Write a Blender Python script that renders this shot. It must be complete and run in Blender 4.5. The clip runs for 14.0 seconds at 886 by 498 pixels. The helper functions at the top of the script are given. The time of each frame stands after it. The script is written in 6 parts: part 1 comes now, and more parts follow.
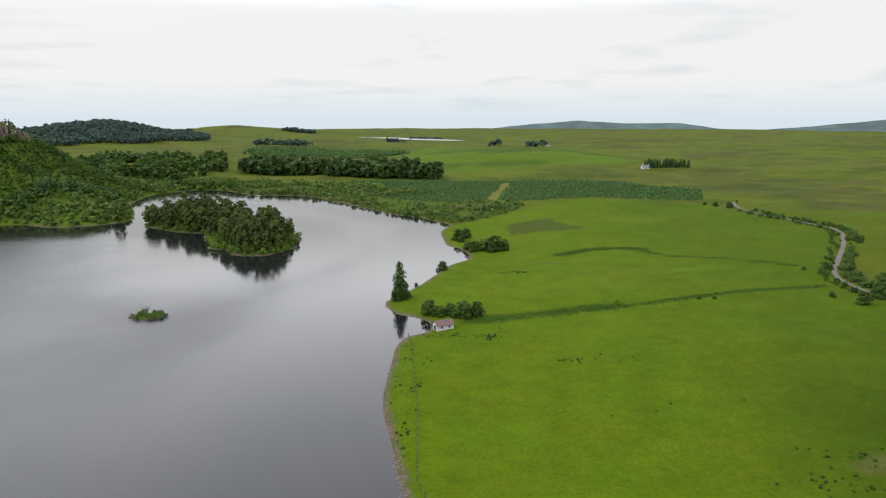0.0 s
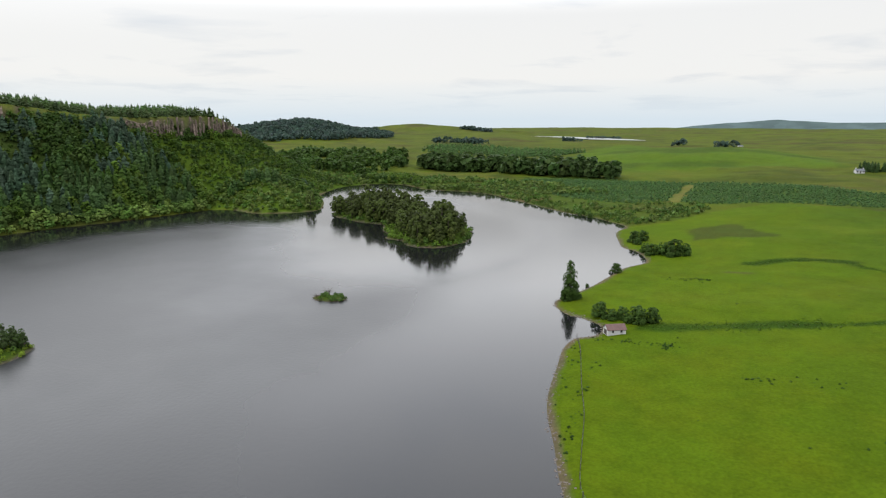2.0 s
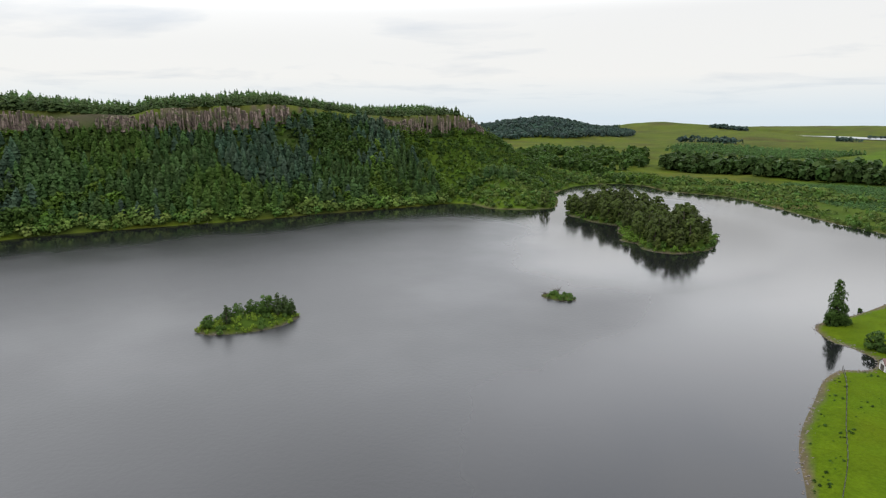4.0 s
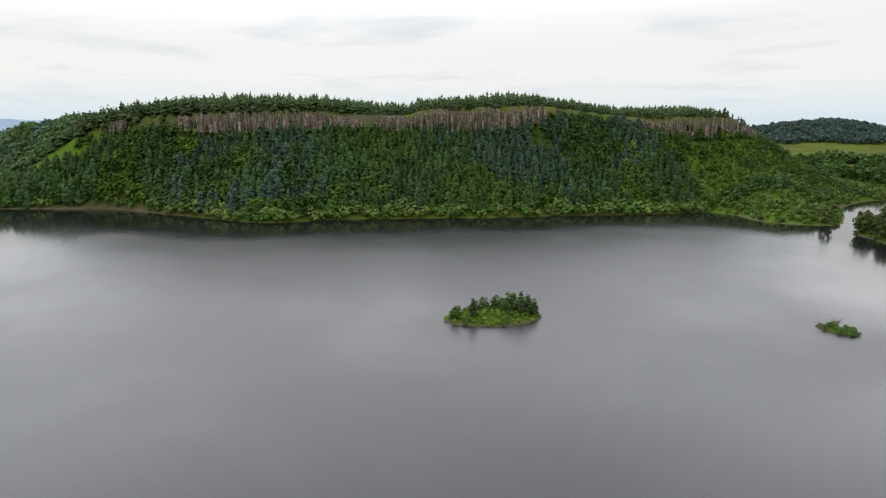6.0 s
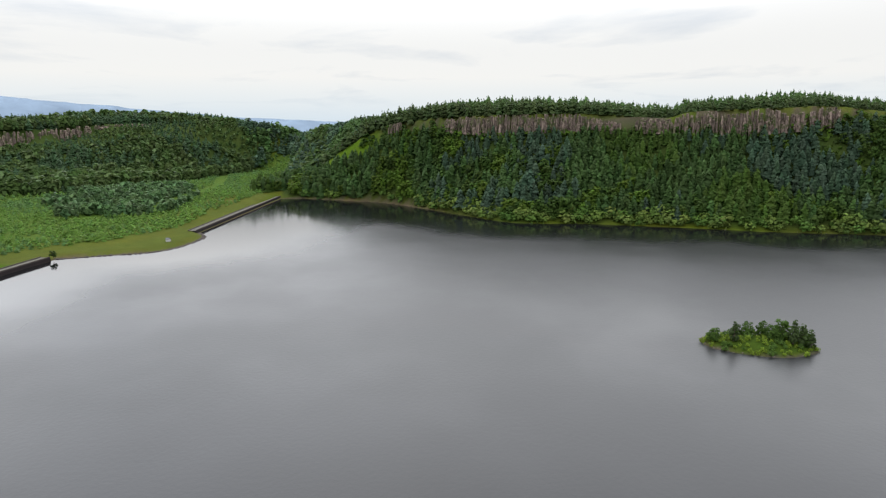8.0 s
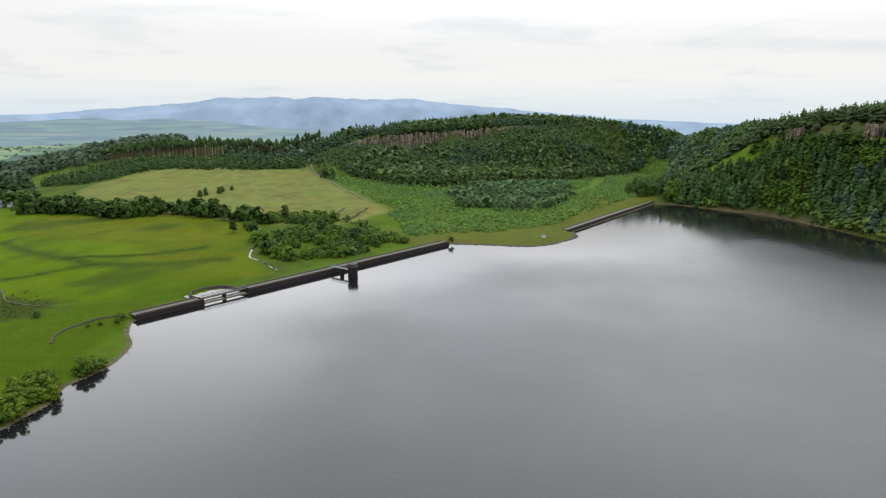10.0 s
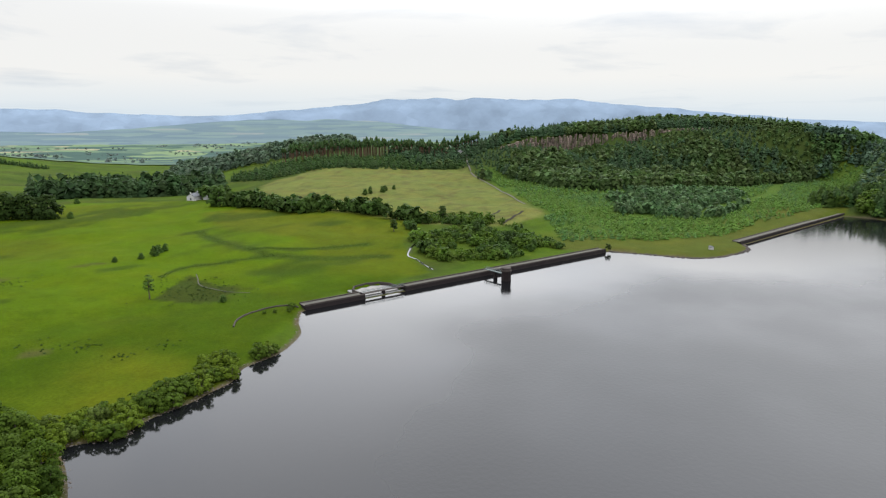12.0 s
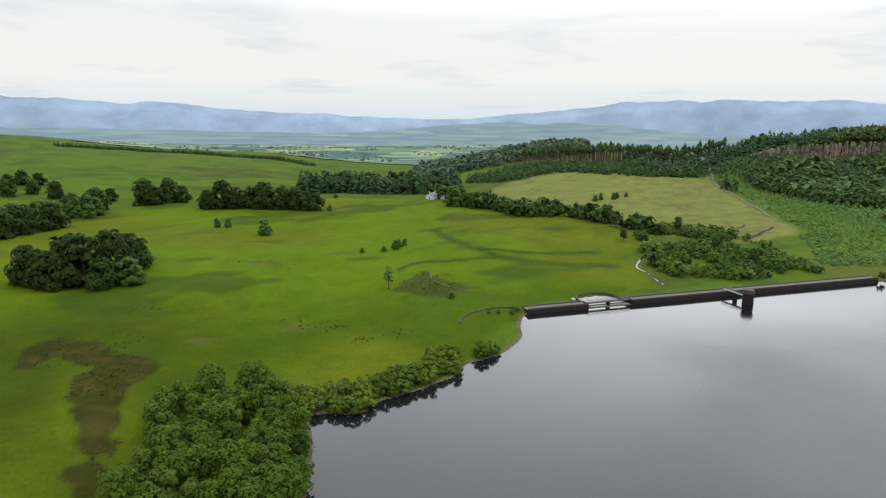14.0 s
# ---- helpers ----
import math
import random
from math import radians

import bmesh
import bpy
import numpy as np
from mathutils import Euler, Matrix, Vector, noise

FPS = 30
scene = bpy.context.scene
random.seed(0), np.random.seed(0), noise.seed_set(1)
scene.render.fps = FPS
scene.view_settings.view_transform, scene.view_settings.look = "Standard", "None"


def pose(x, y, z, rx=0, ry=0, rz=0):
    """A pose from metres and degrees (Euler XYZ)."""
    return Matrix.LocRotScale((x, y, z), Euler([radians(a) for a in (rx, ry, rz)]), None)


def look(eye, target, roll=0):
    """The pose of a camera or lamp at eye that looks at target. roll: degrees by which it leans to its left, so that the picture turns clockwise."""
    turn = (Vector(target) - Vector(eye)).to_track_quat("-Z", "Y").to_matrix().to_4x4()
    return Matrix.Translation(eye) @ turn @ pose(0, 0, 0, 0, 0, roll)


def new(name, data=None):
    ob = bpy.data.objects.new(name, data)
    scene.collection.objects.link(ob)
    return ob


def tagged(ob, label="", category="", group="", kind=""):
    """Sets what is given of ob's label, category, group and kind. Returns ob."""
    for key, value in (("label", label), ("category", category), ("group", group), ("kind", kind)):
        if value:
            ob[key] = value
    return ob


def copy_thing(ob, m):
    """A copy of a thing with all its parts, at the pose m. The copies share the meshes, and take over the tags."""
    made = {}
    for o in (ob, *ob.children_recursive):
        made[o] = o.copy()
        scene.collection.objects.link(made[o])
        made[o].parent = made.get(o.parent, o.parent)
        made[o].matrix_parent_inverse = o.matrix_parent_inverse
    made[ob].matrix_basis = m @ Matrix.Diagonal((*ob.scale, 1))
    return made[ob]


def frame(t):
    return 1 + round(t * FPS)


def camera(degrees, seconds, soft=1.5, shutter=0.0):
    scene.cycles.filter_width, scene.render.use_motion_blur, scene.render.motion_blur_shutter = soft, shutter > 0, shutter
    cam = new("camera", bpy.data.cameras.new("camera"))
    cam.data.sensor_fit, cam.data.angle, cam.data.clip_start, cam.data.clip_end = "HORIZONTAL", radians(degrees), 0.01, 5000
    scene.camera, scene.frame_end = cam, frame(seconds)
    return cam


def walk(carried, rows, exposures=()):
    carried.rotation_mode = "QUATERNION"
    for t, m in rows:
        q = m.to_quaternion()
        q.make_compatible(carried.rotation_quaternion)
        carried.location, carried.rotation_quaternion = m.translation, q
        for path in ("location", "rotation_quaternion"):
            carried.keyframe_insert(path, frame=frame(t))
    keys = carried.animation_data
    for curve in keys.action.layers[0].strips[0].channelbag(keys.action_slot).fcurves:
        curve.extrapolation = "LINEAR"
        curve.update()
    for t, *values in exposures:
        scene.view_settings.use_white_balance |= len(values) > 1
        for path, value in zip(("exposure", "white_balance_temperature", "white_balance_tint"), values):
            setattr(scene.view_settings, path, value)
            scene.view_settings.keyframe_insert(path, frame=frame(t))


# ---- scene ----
cam = camera(69.2, 14.0, soft=1.2)
# seconds, eye, pitch, roll and yaw of a drone that turns to the left over the water
FLIGHT = [
    (0.0, 0.00, 0.00, 65.00, -11.32, -0.02, 5.34), (0.5, -0.28, 0.95, 64.42, -11.30, 0.00, 9.99),
    (1.0, -0.57, 1.75, 63.94, -11.30, -0.01, 14.36), (1.5, -0.88, 2.40, 63.57, -11.32, 0.02, 17.34),
    (2.0, -1.19, 2.92, 63.30, -11.38, 0.00, 20.67), (2.5, -1.52, 3.32, 63.12, -11.41, -0.07, 26.11),
    (3.0, -1.85, 3.60, 63.02, -11.44, -0.08, 30.89), (3.5, -2.18, 3.77, 63.01, -11.49, -0.10, 35.80),
    (4.0, -2.52, 3.84, 63.06, -11.49, -0.21, 41.39), (4.2, -2.66, 3.84, 63.10, -11.49, -0.17, 45.25),
    (6.3, -4.04, 3.12, 64.09, -11.48, 0.25, 64.72), (6.5, -4.16, 3.00, 64.22, -11.49, 0.28, 65.70),
    (7.0, -4.46, 2.65, 64.59, -11.52, 0.18, 68.57), (7.5, -4.75, 2.26, 64.98, -11.50, 0.08, 75.73),
    (8.0, -5.02, 1.85, 65.40, -11.46, 0.04, 85.38), (8.5, -5.28, 1.41, 65.84, -11.45, 0.05, 94.30),
    (9.0, -5.51, 0.95, 66.29, -11.39, 0.18, 103.00), (9.2, -5.60, 0.77, 66.47, -11.39, 0.16, 105.89),
    (11.3, -6.26, -1.07, 68.32, -11.41, 0.01, 131.22), (11.5, -6.29, -1.23, 68.48, -11.41, -0.01, 131.62),
    (12.0, -6.35, -1.58, 68.87, -11.40, 0.08, 131.53), (12.5, -6.38, -1.89, 69.22, -11.37, 0.09, 134.16),
    (13.0, -6.37, -2.15, 69.54, -11.33, 0.09, 139.20), (13.5, -6.32, -2.34, 69.81, -11.25, 0.09, 145.01),
    (14.0, -6.22, -2.46, 70.04, -11.18, 0.22, 151.77),
]
walk(cam, [(t, pose(x, y, z, 90 + pitch, 0, yaw) @ pose(0, 0, 0, 0, 0, roll)) for t, x, y, z, pitch, roll, yaw in FLIGHT])


# ---- sky and sun: a bright overcast day, the sun behind cloud beyond the far dam ----
SUN_BEARING, SUN_HEIGHT = 96.0, 58.0
world = bpy.data.worlds.new("overcast_sky")
scene.world = world
world.use_nodes = True
wn, wl = world.node_tree.nodes, world.node_tree.links
wn.clear()


def wnode(kind, **values):
    n = wn.new(kind)
    for k, v in values.items():
        n.inputs[k].default_value = v
    return n


coord = wn.new("ShaderNodeTexCoord")
split = wn.new("ShaderNodeSeparateXYZ")
wl.new(coord.outputs["Generated"], split.inputs[0])
sky = wn.new("ShaderNodeTexSky")
sky.sky_type, sky.sun_disc = "NISHITA", False
sky.sun_elevation, sky.sun_rotation = radians(SUN_HEIGHT), radians(-SUN_BEARING)
sky_bg = wnode("ShaderNodeBackground", Strength=0.11)
wl.new(sky.outputs[0], sky_bg.inputs["Color"])
# cloud deck: noise on a high level sheet, so that the clouds close up towards the horizon
height = wn.new("ShaderNodeMath"); height.operation = "MAXIMUM"; height.inputs[1].default_value = 0.0
wl.new(split.outputs["Z"], height.inputs[0])
raised = wn.new("ShaderNodeMath"); raised.operation = "ADD"; raised.inputs[1].default_value = 0.09
wl.new(height.outputs[0], raised.inputs[0])
sheet = wn.new("ShaderNodeVectorMath"); sheet.operation = "DIVIDE"
wl.new(coord.outputs["Generated"], sheet.inputs[0])
tri = wn.new("ShaderNodeCombineXYZ")
for k in range(3):
    wl.new(raised.outputs[0], tri.inputs[k])
wl.new(tri.outputs[0], sheet.inputs[1])
flat = wn.new("ShaderNodeVectorMath"); flat.operation = "MULTIPLY"; flat.inputs[1].default_value = (1, 1, 0)
wl.new(sheet.outputs[0], flat.inputs[0])
banks = wnode("ShaderNodeTexNoise", Scale=0.62, Detail=7.0, Roughness=0.55, Distortion=0.3)
wl.new(flat.outputs[0], banks.inputs["Vector"])
dark = wn.new("ShaderNodeValToRGB")
dark.color_ramp.elements[0].position, dark.color_ramp.elements[0].color = 0.33, (0.74, 0.765, 0.795, 1)
dark.color_ramp.elements[1].position, dark.color_ramp.elements[1].color = 0.47, (0.905, 0.90, 0.885, 1)
wl.new(banks.outputs["Fac"], dark.inputs[0])
overhead = wn.new("ShaderNodeMapRange")
overhead.inputs["From Min"].default_value, overhead.inputs["From Max"].default_value = 0.12, 0.4
wl.new(split.outputs["Z"], overhead.inputs["Value"])
cool = wn.new("ShaderNodeMix"); cool.data_type = "RGBA"; cool.blend_type = "MULTIPLY"
cool.inputs["B"].default_value = (0.955, 0.985, 1.06, 1)
wl.new(overhead.outputs[0], cool.inputs["Factor"])
wl.new(dark.outputs[0], cool.inputs["A"])
# the deck is grey-blue low down and white overhead
low = wn.new("ShaderNodeMapRange")
low.inputs["From Min"].default_value, low.inputs["From Max"].default_value = 0.0, 0.06
wl.new(split.outputs["Z"], low.inputs["Value"])
deck = wn.new("ShaderNodeMix"); deck.data_type = "RGBA"
deck.inputs["A"].default_value = (0.70, 0.80, 0.88, 1)
wl.new(low.outputs[0], deck.inputs["Factor"])
wl.new(cool.outputs["Result"], deck.inputs["B"])
deck_bg = wn.new("ShaderNodeBackground")
# an overcast sky is brighter overhead than near the horizon, and towards the sun
rise = wn.new("ShaderNodeMapRange"); rise.interpolation_type = "SMOOTHSTEP"
rise.inputs["From Min"].default_value, rise.inputs["From Max"].default_value = 0.145, 0.26
rise.inputs["To Min"].default_value, rise.inputs["To Max"].default_value = 1.02, 2.9
wl.new(split.outputs["Z"], rise.inputs["Value"])
toward = wn.new("ShaderNodeVectorMath"); toward.operation = "DOT_PRODUCT"
toward.inputs[1].default_value = (-math.sin(radians(SUN_BEARING)) * math.cos(radians(SUN_HEIGHT)), math.cos(radians(SUN_BEARING)) * math.cos(radians(SUN_HEIGHT)), math.sin(radians(SUN_HEIGHT)))
wl.new(coord.outputs["Generated"], toward.inputs[0])
glow = wn.new("ShaderNodeMapRange"); glow.interpolation_type = "SMOOTHSTEP"
glow.inputs["From Min"].default_value, glow.inputs["From Max"].default_value = 0.2, 1.0
glow.inputs["To Min"].default_value, glow.inputs["To Max"].default_value = 0.0, 1.5
wl.new(toward.outputs["Value"], glow.inputs["Value"])
total = wn.new("ShaderNodeMath"); total.operation = "ADD"
wl.new(rise.outputs[0], total.inputs[0])
high = wn.new("ShaderNodeMapRange"); high.interpolation_type = "SMOOTHSTEP"
high.inputs["From Min"].default_value, high.inputs["From Max"].default_value = 0.09, 0.3
wl.new(split.outputs["Z"], high.inputs["Value"])
sunward = wn.new("ShaderNodeMath"); sunward.operation = "MULTIPLY"
wl.new(glow.outputs[0], sunward.inputs[0])
wl.new(high.outputs[0], sunward.inputs[1])
wl.new(sunward.outputs[0], total.inputs[1])
wl.new(total.outputs[0], deck_bg.inputs["Strength"])
wl.new(deck.outputs["Result"], deck_bg.inputs["Color"])
veil = wnode("ShaderNodeMixShader", Fac=0.93)
wl.new(sky_bg.outputs[0], veil.inputs[1])
wl.new(deck_bg.outputs[0], veil.inputs[2])
world_out = wn.new("ShaderNodeOutputWorld")
wl.new(veil.outputs[0], world_out.inputs[0])

sun = new("sun", bpy.data.lights.new("sun", "SUN"))
sun.data.energy, sun.data.angle, sun.data.color = 1.1, radians(14), (1.0, 0.96, 0.88)
sb, sh = radians(SUN_BEARING), radians(SUN_HEIGHT)
sun.matrix_world = look((-math.sin(sb) * math.cos(sh) * 500, math.cos(sb) * math.cos(sh) * 500, math.sin(sh) * 500), (0, 0, 0))


# ---- materials ----
def material(name, roughness=0.8, specular=0.3):
    m = bpy.data.materials.new(name)
    m.use_nodes = True
    b = m.node_tree.nodes["Principled BSDF"]
    b.inputs["Roughness"].default_value = roughness
    b.inputs["Specular IOR Level"].default_value = specular
    return m, m.node_tree.nodes, m.node_tree.links, b


def noise_node(nodes, links, scale, detail=4.0, rough_=0.55, where=None):
    n = nodes.new("ShaderNodeTexNoise")
    n.inputs["Scale"].default_value, n.inputs["Detail"].default_value, n.inputs["Roughness"].default_value = scale, detail, rough_
    if where is not None:
        links.new(where, n.inputs["Vector"])
    return n


def scaled(nodes, links, colour, factor, low=0.8, high=1.2):
    """A colour socket times a factor socket that runs from low to high."""
    r = nodes.new("ShaderNodeMapRange")
    r.inputs["To Min"].default_value, r.inputs["To Max"].default_value = low, high
    links.new(factor, r.inputs["Value"])
    v = nodes.new("ShaderNodeVectorMath")
    v.operation = "SCALE"
    links.new(colour, v.inputs[0])
    links.new(r.outputs[0], v.inputs["Scale"])
    return v.outputs[0]


def plain(name, colour, roughness=0.8, scale=2.0, spread=0.25, bump=0.0, specular=0.3, objects=0.0, metallic=0.0):
    """One surface: its colour with variation at two scales and a little relief."""
    m, nodes, links, b = material(name, roughness, specular)
    b.inputs["Metallic"].default_value = metallic
    c = nodes.new("ShaderNodeTexCoord").outputs["Object"]
    rgb = nodes.new("ShaderNodeRGB")
    rgb.outputs[0].default_value = (*[0.82 * v for v in colour], 1)
    fine, wide = noise_node(nodes, links, scale * 6, 5, where=c), noise_node(nodes, links, scale * 0.5, 3, where=c)
    out = scaled(nodes, links, rgb.outputs[0], fine.outputs["Fac"], 1 - 2 * spread, 1 + 2 * spread)
    out = scaled(nodes, links, out, wide.outputs["Fac"], 1 - 1.6 * spread, 1 + 1.6 * spread)
    if objects:
        info = nodes.new("ShaderNodeObjectInfo")
        out = scaled(nodes, links, out, info.outputs["Random"], 1 - objects, 1 + objects)
    links.new(out, b.inputs["Base Color"])
    if bump:
        bp = nodes.new("ShaderNodeBump")
        bp.inputs["Strength"].default_value, bp.inputs["Distance"].default_value = bump, 0.15
        links.new(fine.outputs["Fac"], bp.inputs["Height"])
        links.new(bp.outputs[0], b.inputs["Normal"])
    return m


def foliage(name, spread=0.07, gloss=0.04):
    """Leaves: the tint comes with the mesh, varied leaf by leaf and tree by tree, and light shines through."""
    m, nodes, links, b = material(name, 0.6, gloss)
    tint = nodes.new("ShaderNodeAttribute")
    tint.attribute_name = "tint"
    geo, info = nodes.new("ShaderNodeNewGeometry"), nodes.new("ShaderNodeObjectInfo")
    out = scaled(nodes, links, tint.outputs["Color"], geo.outputs["Random Per Island"], 1 - spread, 1 + spread)
    out = scaled(nodes, links, out, info.outputs["Random"], 0.70, 0.92)
    links.new(out, b.inputs["Base Color"])
    thin = nodes.new("ShaderNodeBsdfTranslucent")
    links.new(out, thin.inputs["Color"])
    mix = nodes.new("ShaderNodeMixShader")
    mix.inputs[0].default_value = 0.36
    links.new(b.outputs[0], mix.inputs[1])
    links.new(thin.outputs[0], mix.inputs[2])
    links.new(mix.outputs[0], nodes["Material Output"].inputs["Surface"])
    return m


def ground_material():
    """Grass, moor, shingle and woodland floor: the kind of cover comes with the mesh, the sward's grain from here."""
    m, nodes, links, b = material("ground_cover", 0.95, 0.02)
    cover = nodes.new("ShaderNodeAttribute")
    cover.attribute_name = "tint"
    c = nodes.new("ShaderNodeTexCoord").outputs["Object"]
    tufts, patches, broad = noise_node(nodes, links, 1.3, 6, 0.7, c), noise_node(nodes, links, 0.11, 6, 0.6, c), noise_node(nodes, links, 0.03, 6, 0.65, c)
    out = scaled(nodes, links, cover.outputs["Color"], tufts.outputs["Fac"], 0.5, 1.5)
    out = scaled(nodes, links, out, patches.outputs["Fac"], 0.7, 1.3)
    out = scaled(nodes, links, out, broad.outputs["Fac"], 0.64, 0.98)
    out = scaled(nodes, links, out, noise_node(nodes, links, 0.36, 5, 0.7, c).outputs["Fac"], 0.8, 1.2)
    # drier, yellower sward in places
    dry = nodes.new("ShaderNodeMix"); dry.data_type = "RGBA"; dry.blend_type = "MULTIPLY"
    dry.inputs["B"].default_value = (1.18, 1.01, 1.0, 1)
    n = noise_node(nodes, links, 0.045, 5, 0.65, c)
    pick = nodes.new("ShaderNodeMapRange")
    pick.inputs["From Min"].default_value, pick.inputs["From Max"].default_value = 0.42, 0.66
    links.new(n.outputs["Fac"], pick.inputs["Value"])
    links.new(pick.outputs[0], dry.inputs["Factor"])
    links.new(out, dry.inputs["A"])
    links.new(dry.outputs["Result"], b.inputs["Base Color"])
    bp = nodes.new("ShaderNodeBump")
    bp.inputs["Strength"].default_value, bp.inputs["Distance"].default_value = 0.55, 0.5
    links.new(tufts.outputs["Fac"], bp.inputs["Height"])
    links.new(bp.outputs[0], b.inputs["Normal"])
    return m


def water_material():
    m, nodes, links, b = material("lake_water", 0.16, 0.5)
    b.inputs["Base Color"].default_value = (0.0045, 0.0048, 0.0052, 1)
    b.inputs["IOR"].default_value = 1.33
    c = nodes.new("ShaderNodeTexCoord").outputs["Object"]
    ripple = noise_node(nodes, links, 0.8, 3, 0.55, c)
    # sheltered water under the banks is smoother than the open water
    open_water = nodes.new("ShaderNodeAttribute")
    open_water.attribute_name = "tint"
    gusts = noise_node(nodes, links, 0.012, 4, 0.55, c)
    mul = nodes.new("ShaderNodeMath")
    mul.operation = "MULTIPLY"
    links.new(open_water.outputs["Fac"], mul.inputs[0])
    wind = nodes.new("ShaderNodeMapRange")
    wind.interpolation_type = "SMOOTHSTEP"
    wind.inputs["From Min"].default_value, wind.inputs["From Max"].default_value = 0.3, 0.7
    wind.inputs["To Min"].default_value, wind.inputs["To Max"].default_value = 0.75, 1.15
    links.new(gusts.outputs["Fac"], wind.inputs["Value"])
    links.new(wind.outputs[0], mul.inputs[1])
    r = nodes.new("ShaderNodeMapRange")
    r.interpolation_type = "SMOOTHSTEP"
    r.inputs["From Max"].default_value = 1.2
    r.inputs["To Min"].default_value, r.inputs["To Max"].default_value = 0.08, 0.38
    links.new(mul.outputs[0], r.inputs["Value"])
    links.new(r.outputs[0], b.inputs["Roughness"])
    bp = nodes.new("ShaderNodeBump")
    bp.inputs["Distance"].default_value = 0.11
    chop = nodes.new("ShaderNodeMapRange")
    chop.inputs["To Min"].default_value, chop.inputs["To Max"].default_value = 0.07, 0.32
    links.new(mul.outputs[0], chop.inputs["Value"])
    links.new(chop.outputs[0], bp.inputs["Strength"])
    links.new(ripple.outputs["Fac"], bp.inputs["Height"])
    links.new(bp.outputs[0], b.inputs["Normal"])
    return m


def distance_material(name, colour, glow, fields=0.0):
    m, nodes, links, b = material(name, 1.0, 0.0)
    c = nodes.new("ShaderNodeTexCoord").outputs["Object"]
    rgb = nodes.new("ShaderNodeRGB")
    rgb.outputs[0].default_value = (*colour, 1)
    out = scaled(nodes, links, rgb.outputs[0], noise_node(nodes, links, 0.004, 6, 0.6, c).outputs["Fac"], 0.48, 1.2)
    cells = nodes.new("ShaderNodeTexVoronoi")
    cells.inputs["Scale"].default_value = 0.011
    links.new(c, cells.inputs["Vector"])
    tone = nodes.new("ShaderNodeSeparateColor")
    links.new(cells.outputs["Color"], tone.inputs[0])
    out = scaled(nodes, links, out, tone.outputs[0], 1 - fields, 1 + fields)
    # painted haze: the pale blue tone is base colour and also glows a little
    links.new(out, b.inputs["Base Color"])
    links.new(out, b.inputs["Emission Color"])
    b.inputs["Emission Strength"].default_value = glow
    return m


GROUND, WATER, LEAF = ground_material(), water_material(), foliage("foliage")
BARK = plain("bark", (0.075, 0.06, 0.045), 0.9, 3, 0.3, 0.4)


def rock_material():
    """Basalt: upright streaks of grey, rust and dark cracks, with moss in patches."""
    m, nodes, links, b = material("basalt", 0.9, 0.2)
    geo = nodes.new("ShaderNodeNewGeometry")
    tall = nodes.new("ShaderNodeVectorMath"); tall.operation = "MULTIPLY"; tall.inputs[1].default_value = (1.0, 1.0, 0.16)
    links.new(geo.outputs["Position"], tall.inputs[0])
    streak, grit, moss = noise_node(nodes, links, 1.1, 5, 0.7, tall.outputs[0]), noise_node(nodes, links, 0.9, 5, 0.7, geo.outputs["Position"]), noise_node(nodes, links, 0.22, 5, 0.65, geo.outputs["Position"])
    ramp = nodes.new("ShaderNodeValToRGB")
    ramp.color_ramp.elements[0].position, ramp.color_ramp.elements[0].color = 0.34, (0.030, 0.024, 0.020, 1)
    ramp.color_ramp.elements[1].position, ramp.color_ramp.elements[1].color = 0.66, (0.230, 0.180, 0.145, 1)
    e = ramp.color_ramp.elements.new(0.48)
    e.color = (0.125, 0.092, 0.076, 1)
    links.new(streak.outputs["Fac"], ramp.inputs[0])
    out = scaled(nodes, links, ramp.outputs[0], grit.outputs["Fac"], 0.35, 1.3)
    out = scaled(nodes, links, out, nodes.new("ShaderNodeObjectInfo").outputs["Random"], 0.6, 1.4)
    green = nodes.new("ShaderNodeMix"); green.data_type = "RGBA"
    green.inputs["B"].default_value = (0.050, 0.064, 0.020, 1)
    pick = nodes.new("ShaderNodeMapRange")
    pick.inputs["From Min"].default_value, pick.inputs["From Max"].default_value = 0.50, 0.62
    links.new(moss.outputs["Fac"], pick.inputs["Value"])
    links.new(pick.outputs[0], green.inputs["Factor"])
    links.new(out, green.inputs["A"])
    links.new(green.outputs["Result"], b.inputs["Base Color"])
    bp = nodes.new("ShaderNodeBump")
    bp.inputs["Strength"].default_value, bp.inputs["Distance"].default_value = 0.9, 0.4
    links.new(streak.outputs["Fac"], bp.inputs["Height"])
    links.new(bp.outputs[0], b.inputs["Normal"])
    return m


ROCK = rock_material()
STONE = plain("dam_stone", (0.017, 0.013, 0.013), 0.9, 0.6, 0.25, 0.5, specular=0.1)
COPING = plain("coping_stone", (0.050, 0.041, 0.036), 0.9, 0.8, 0.25, 0.3, specular=0.15)
CONCRETE = plain("pale_concrete", (0.20, 0.195, 0.185), 0.85, 0.8, 0.15, 0.2)
LIMEWASH = plain("limewash", (0.42, 0.415, 0.40), 0.85, 1.0, 0.08, 0.1)
RUST_ROOF = plain("rusty_roofing", (0.085, 0.048, 0.043), 0.75, 1.5, 0.25, 0.2)
SLATE = plain("slate", (0.08, 0.085, 0.095), 0.7, 1.5, 0.2)
STEEL = plain("painted_steel", (0.07, 0.095, 0.09), 0.5, 2, 0.12)
TIMBER = plain("weathered_timber", (0.05, 0.042, 0.034), 0.9, 3, 0.3, 0.2)
TRACK = plain("gravel_track", (0.062, 0.058, 0.045), 0.95, 0.5, 0.2, 0.3)
PEAT = plain("wet_peat", (0.018, 0.015, 0.009), 0.95, 0.8, 0.3, 0.4, specular=0.1)
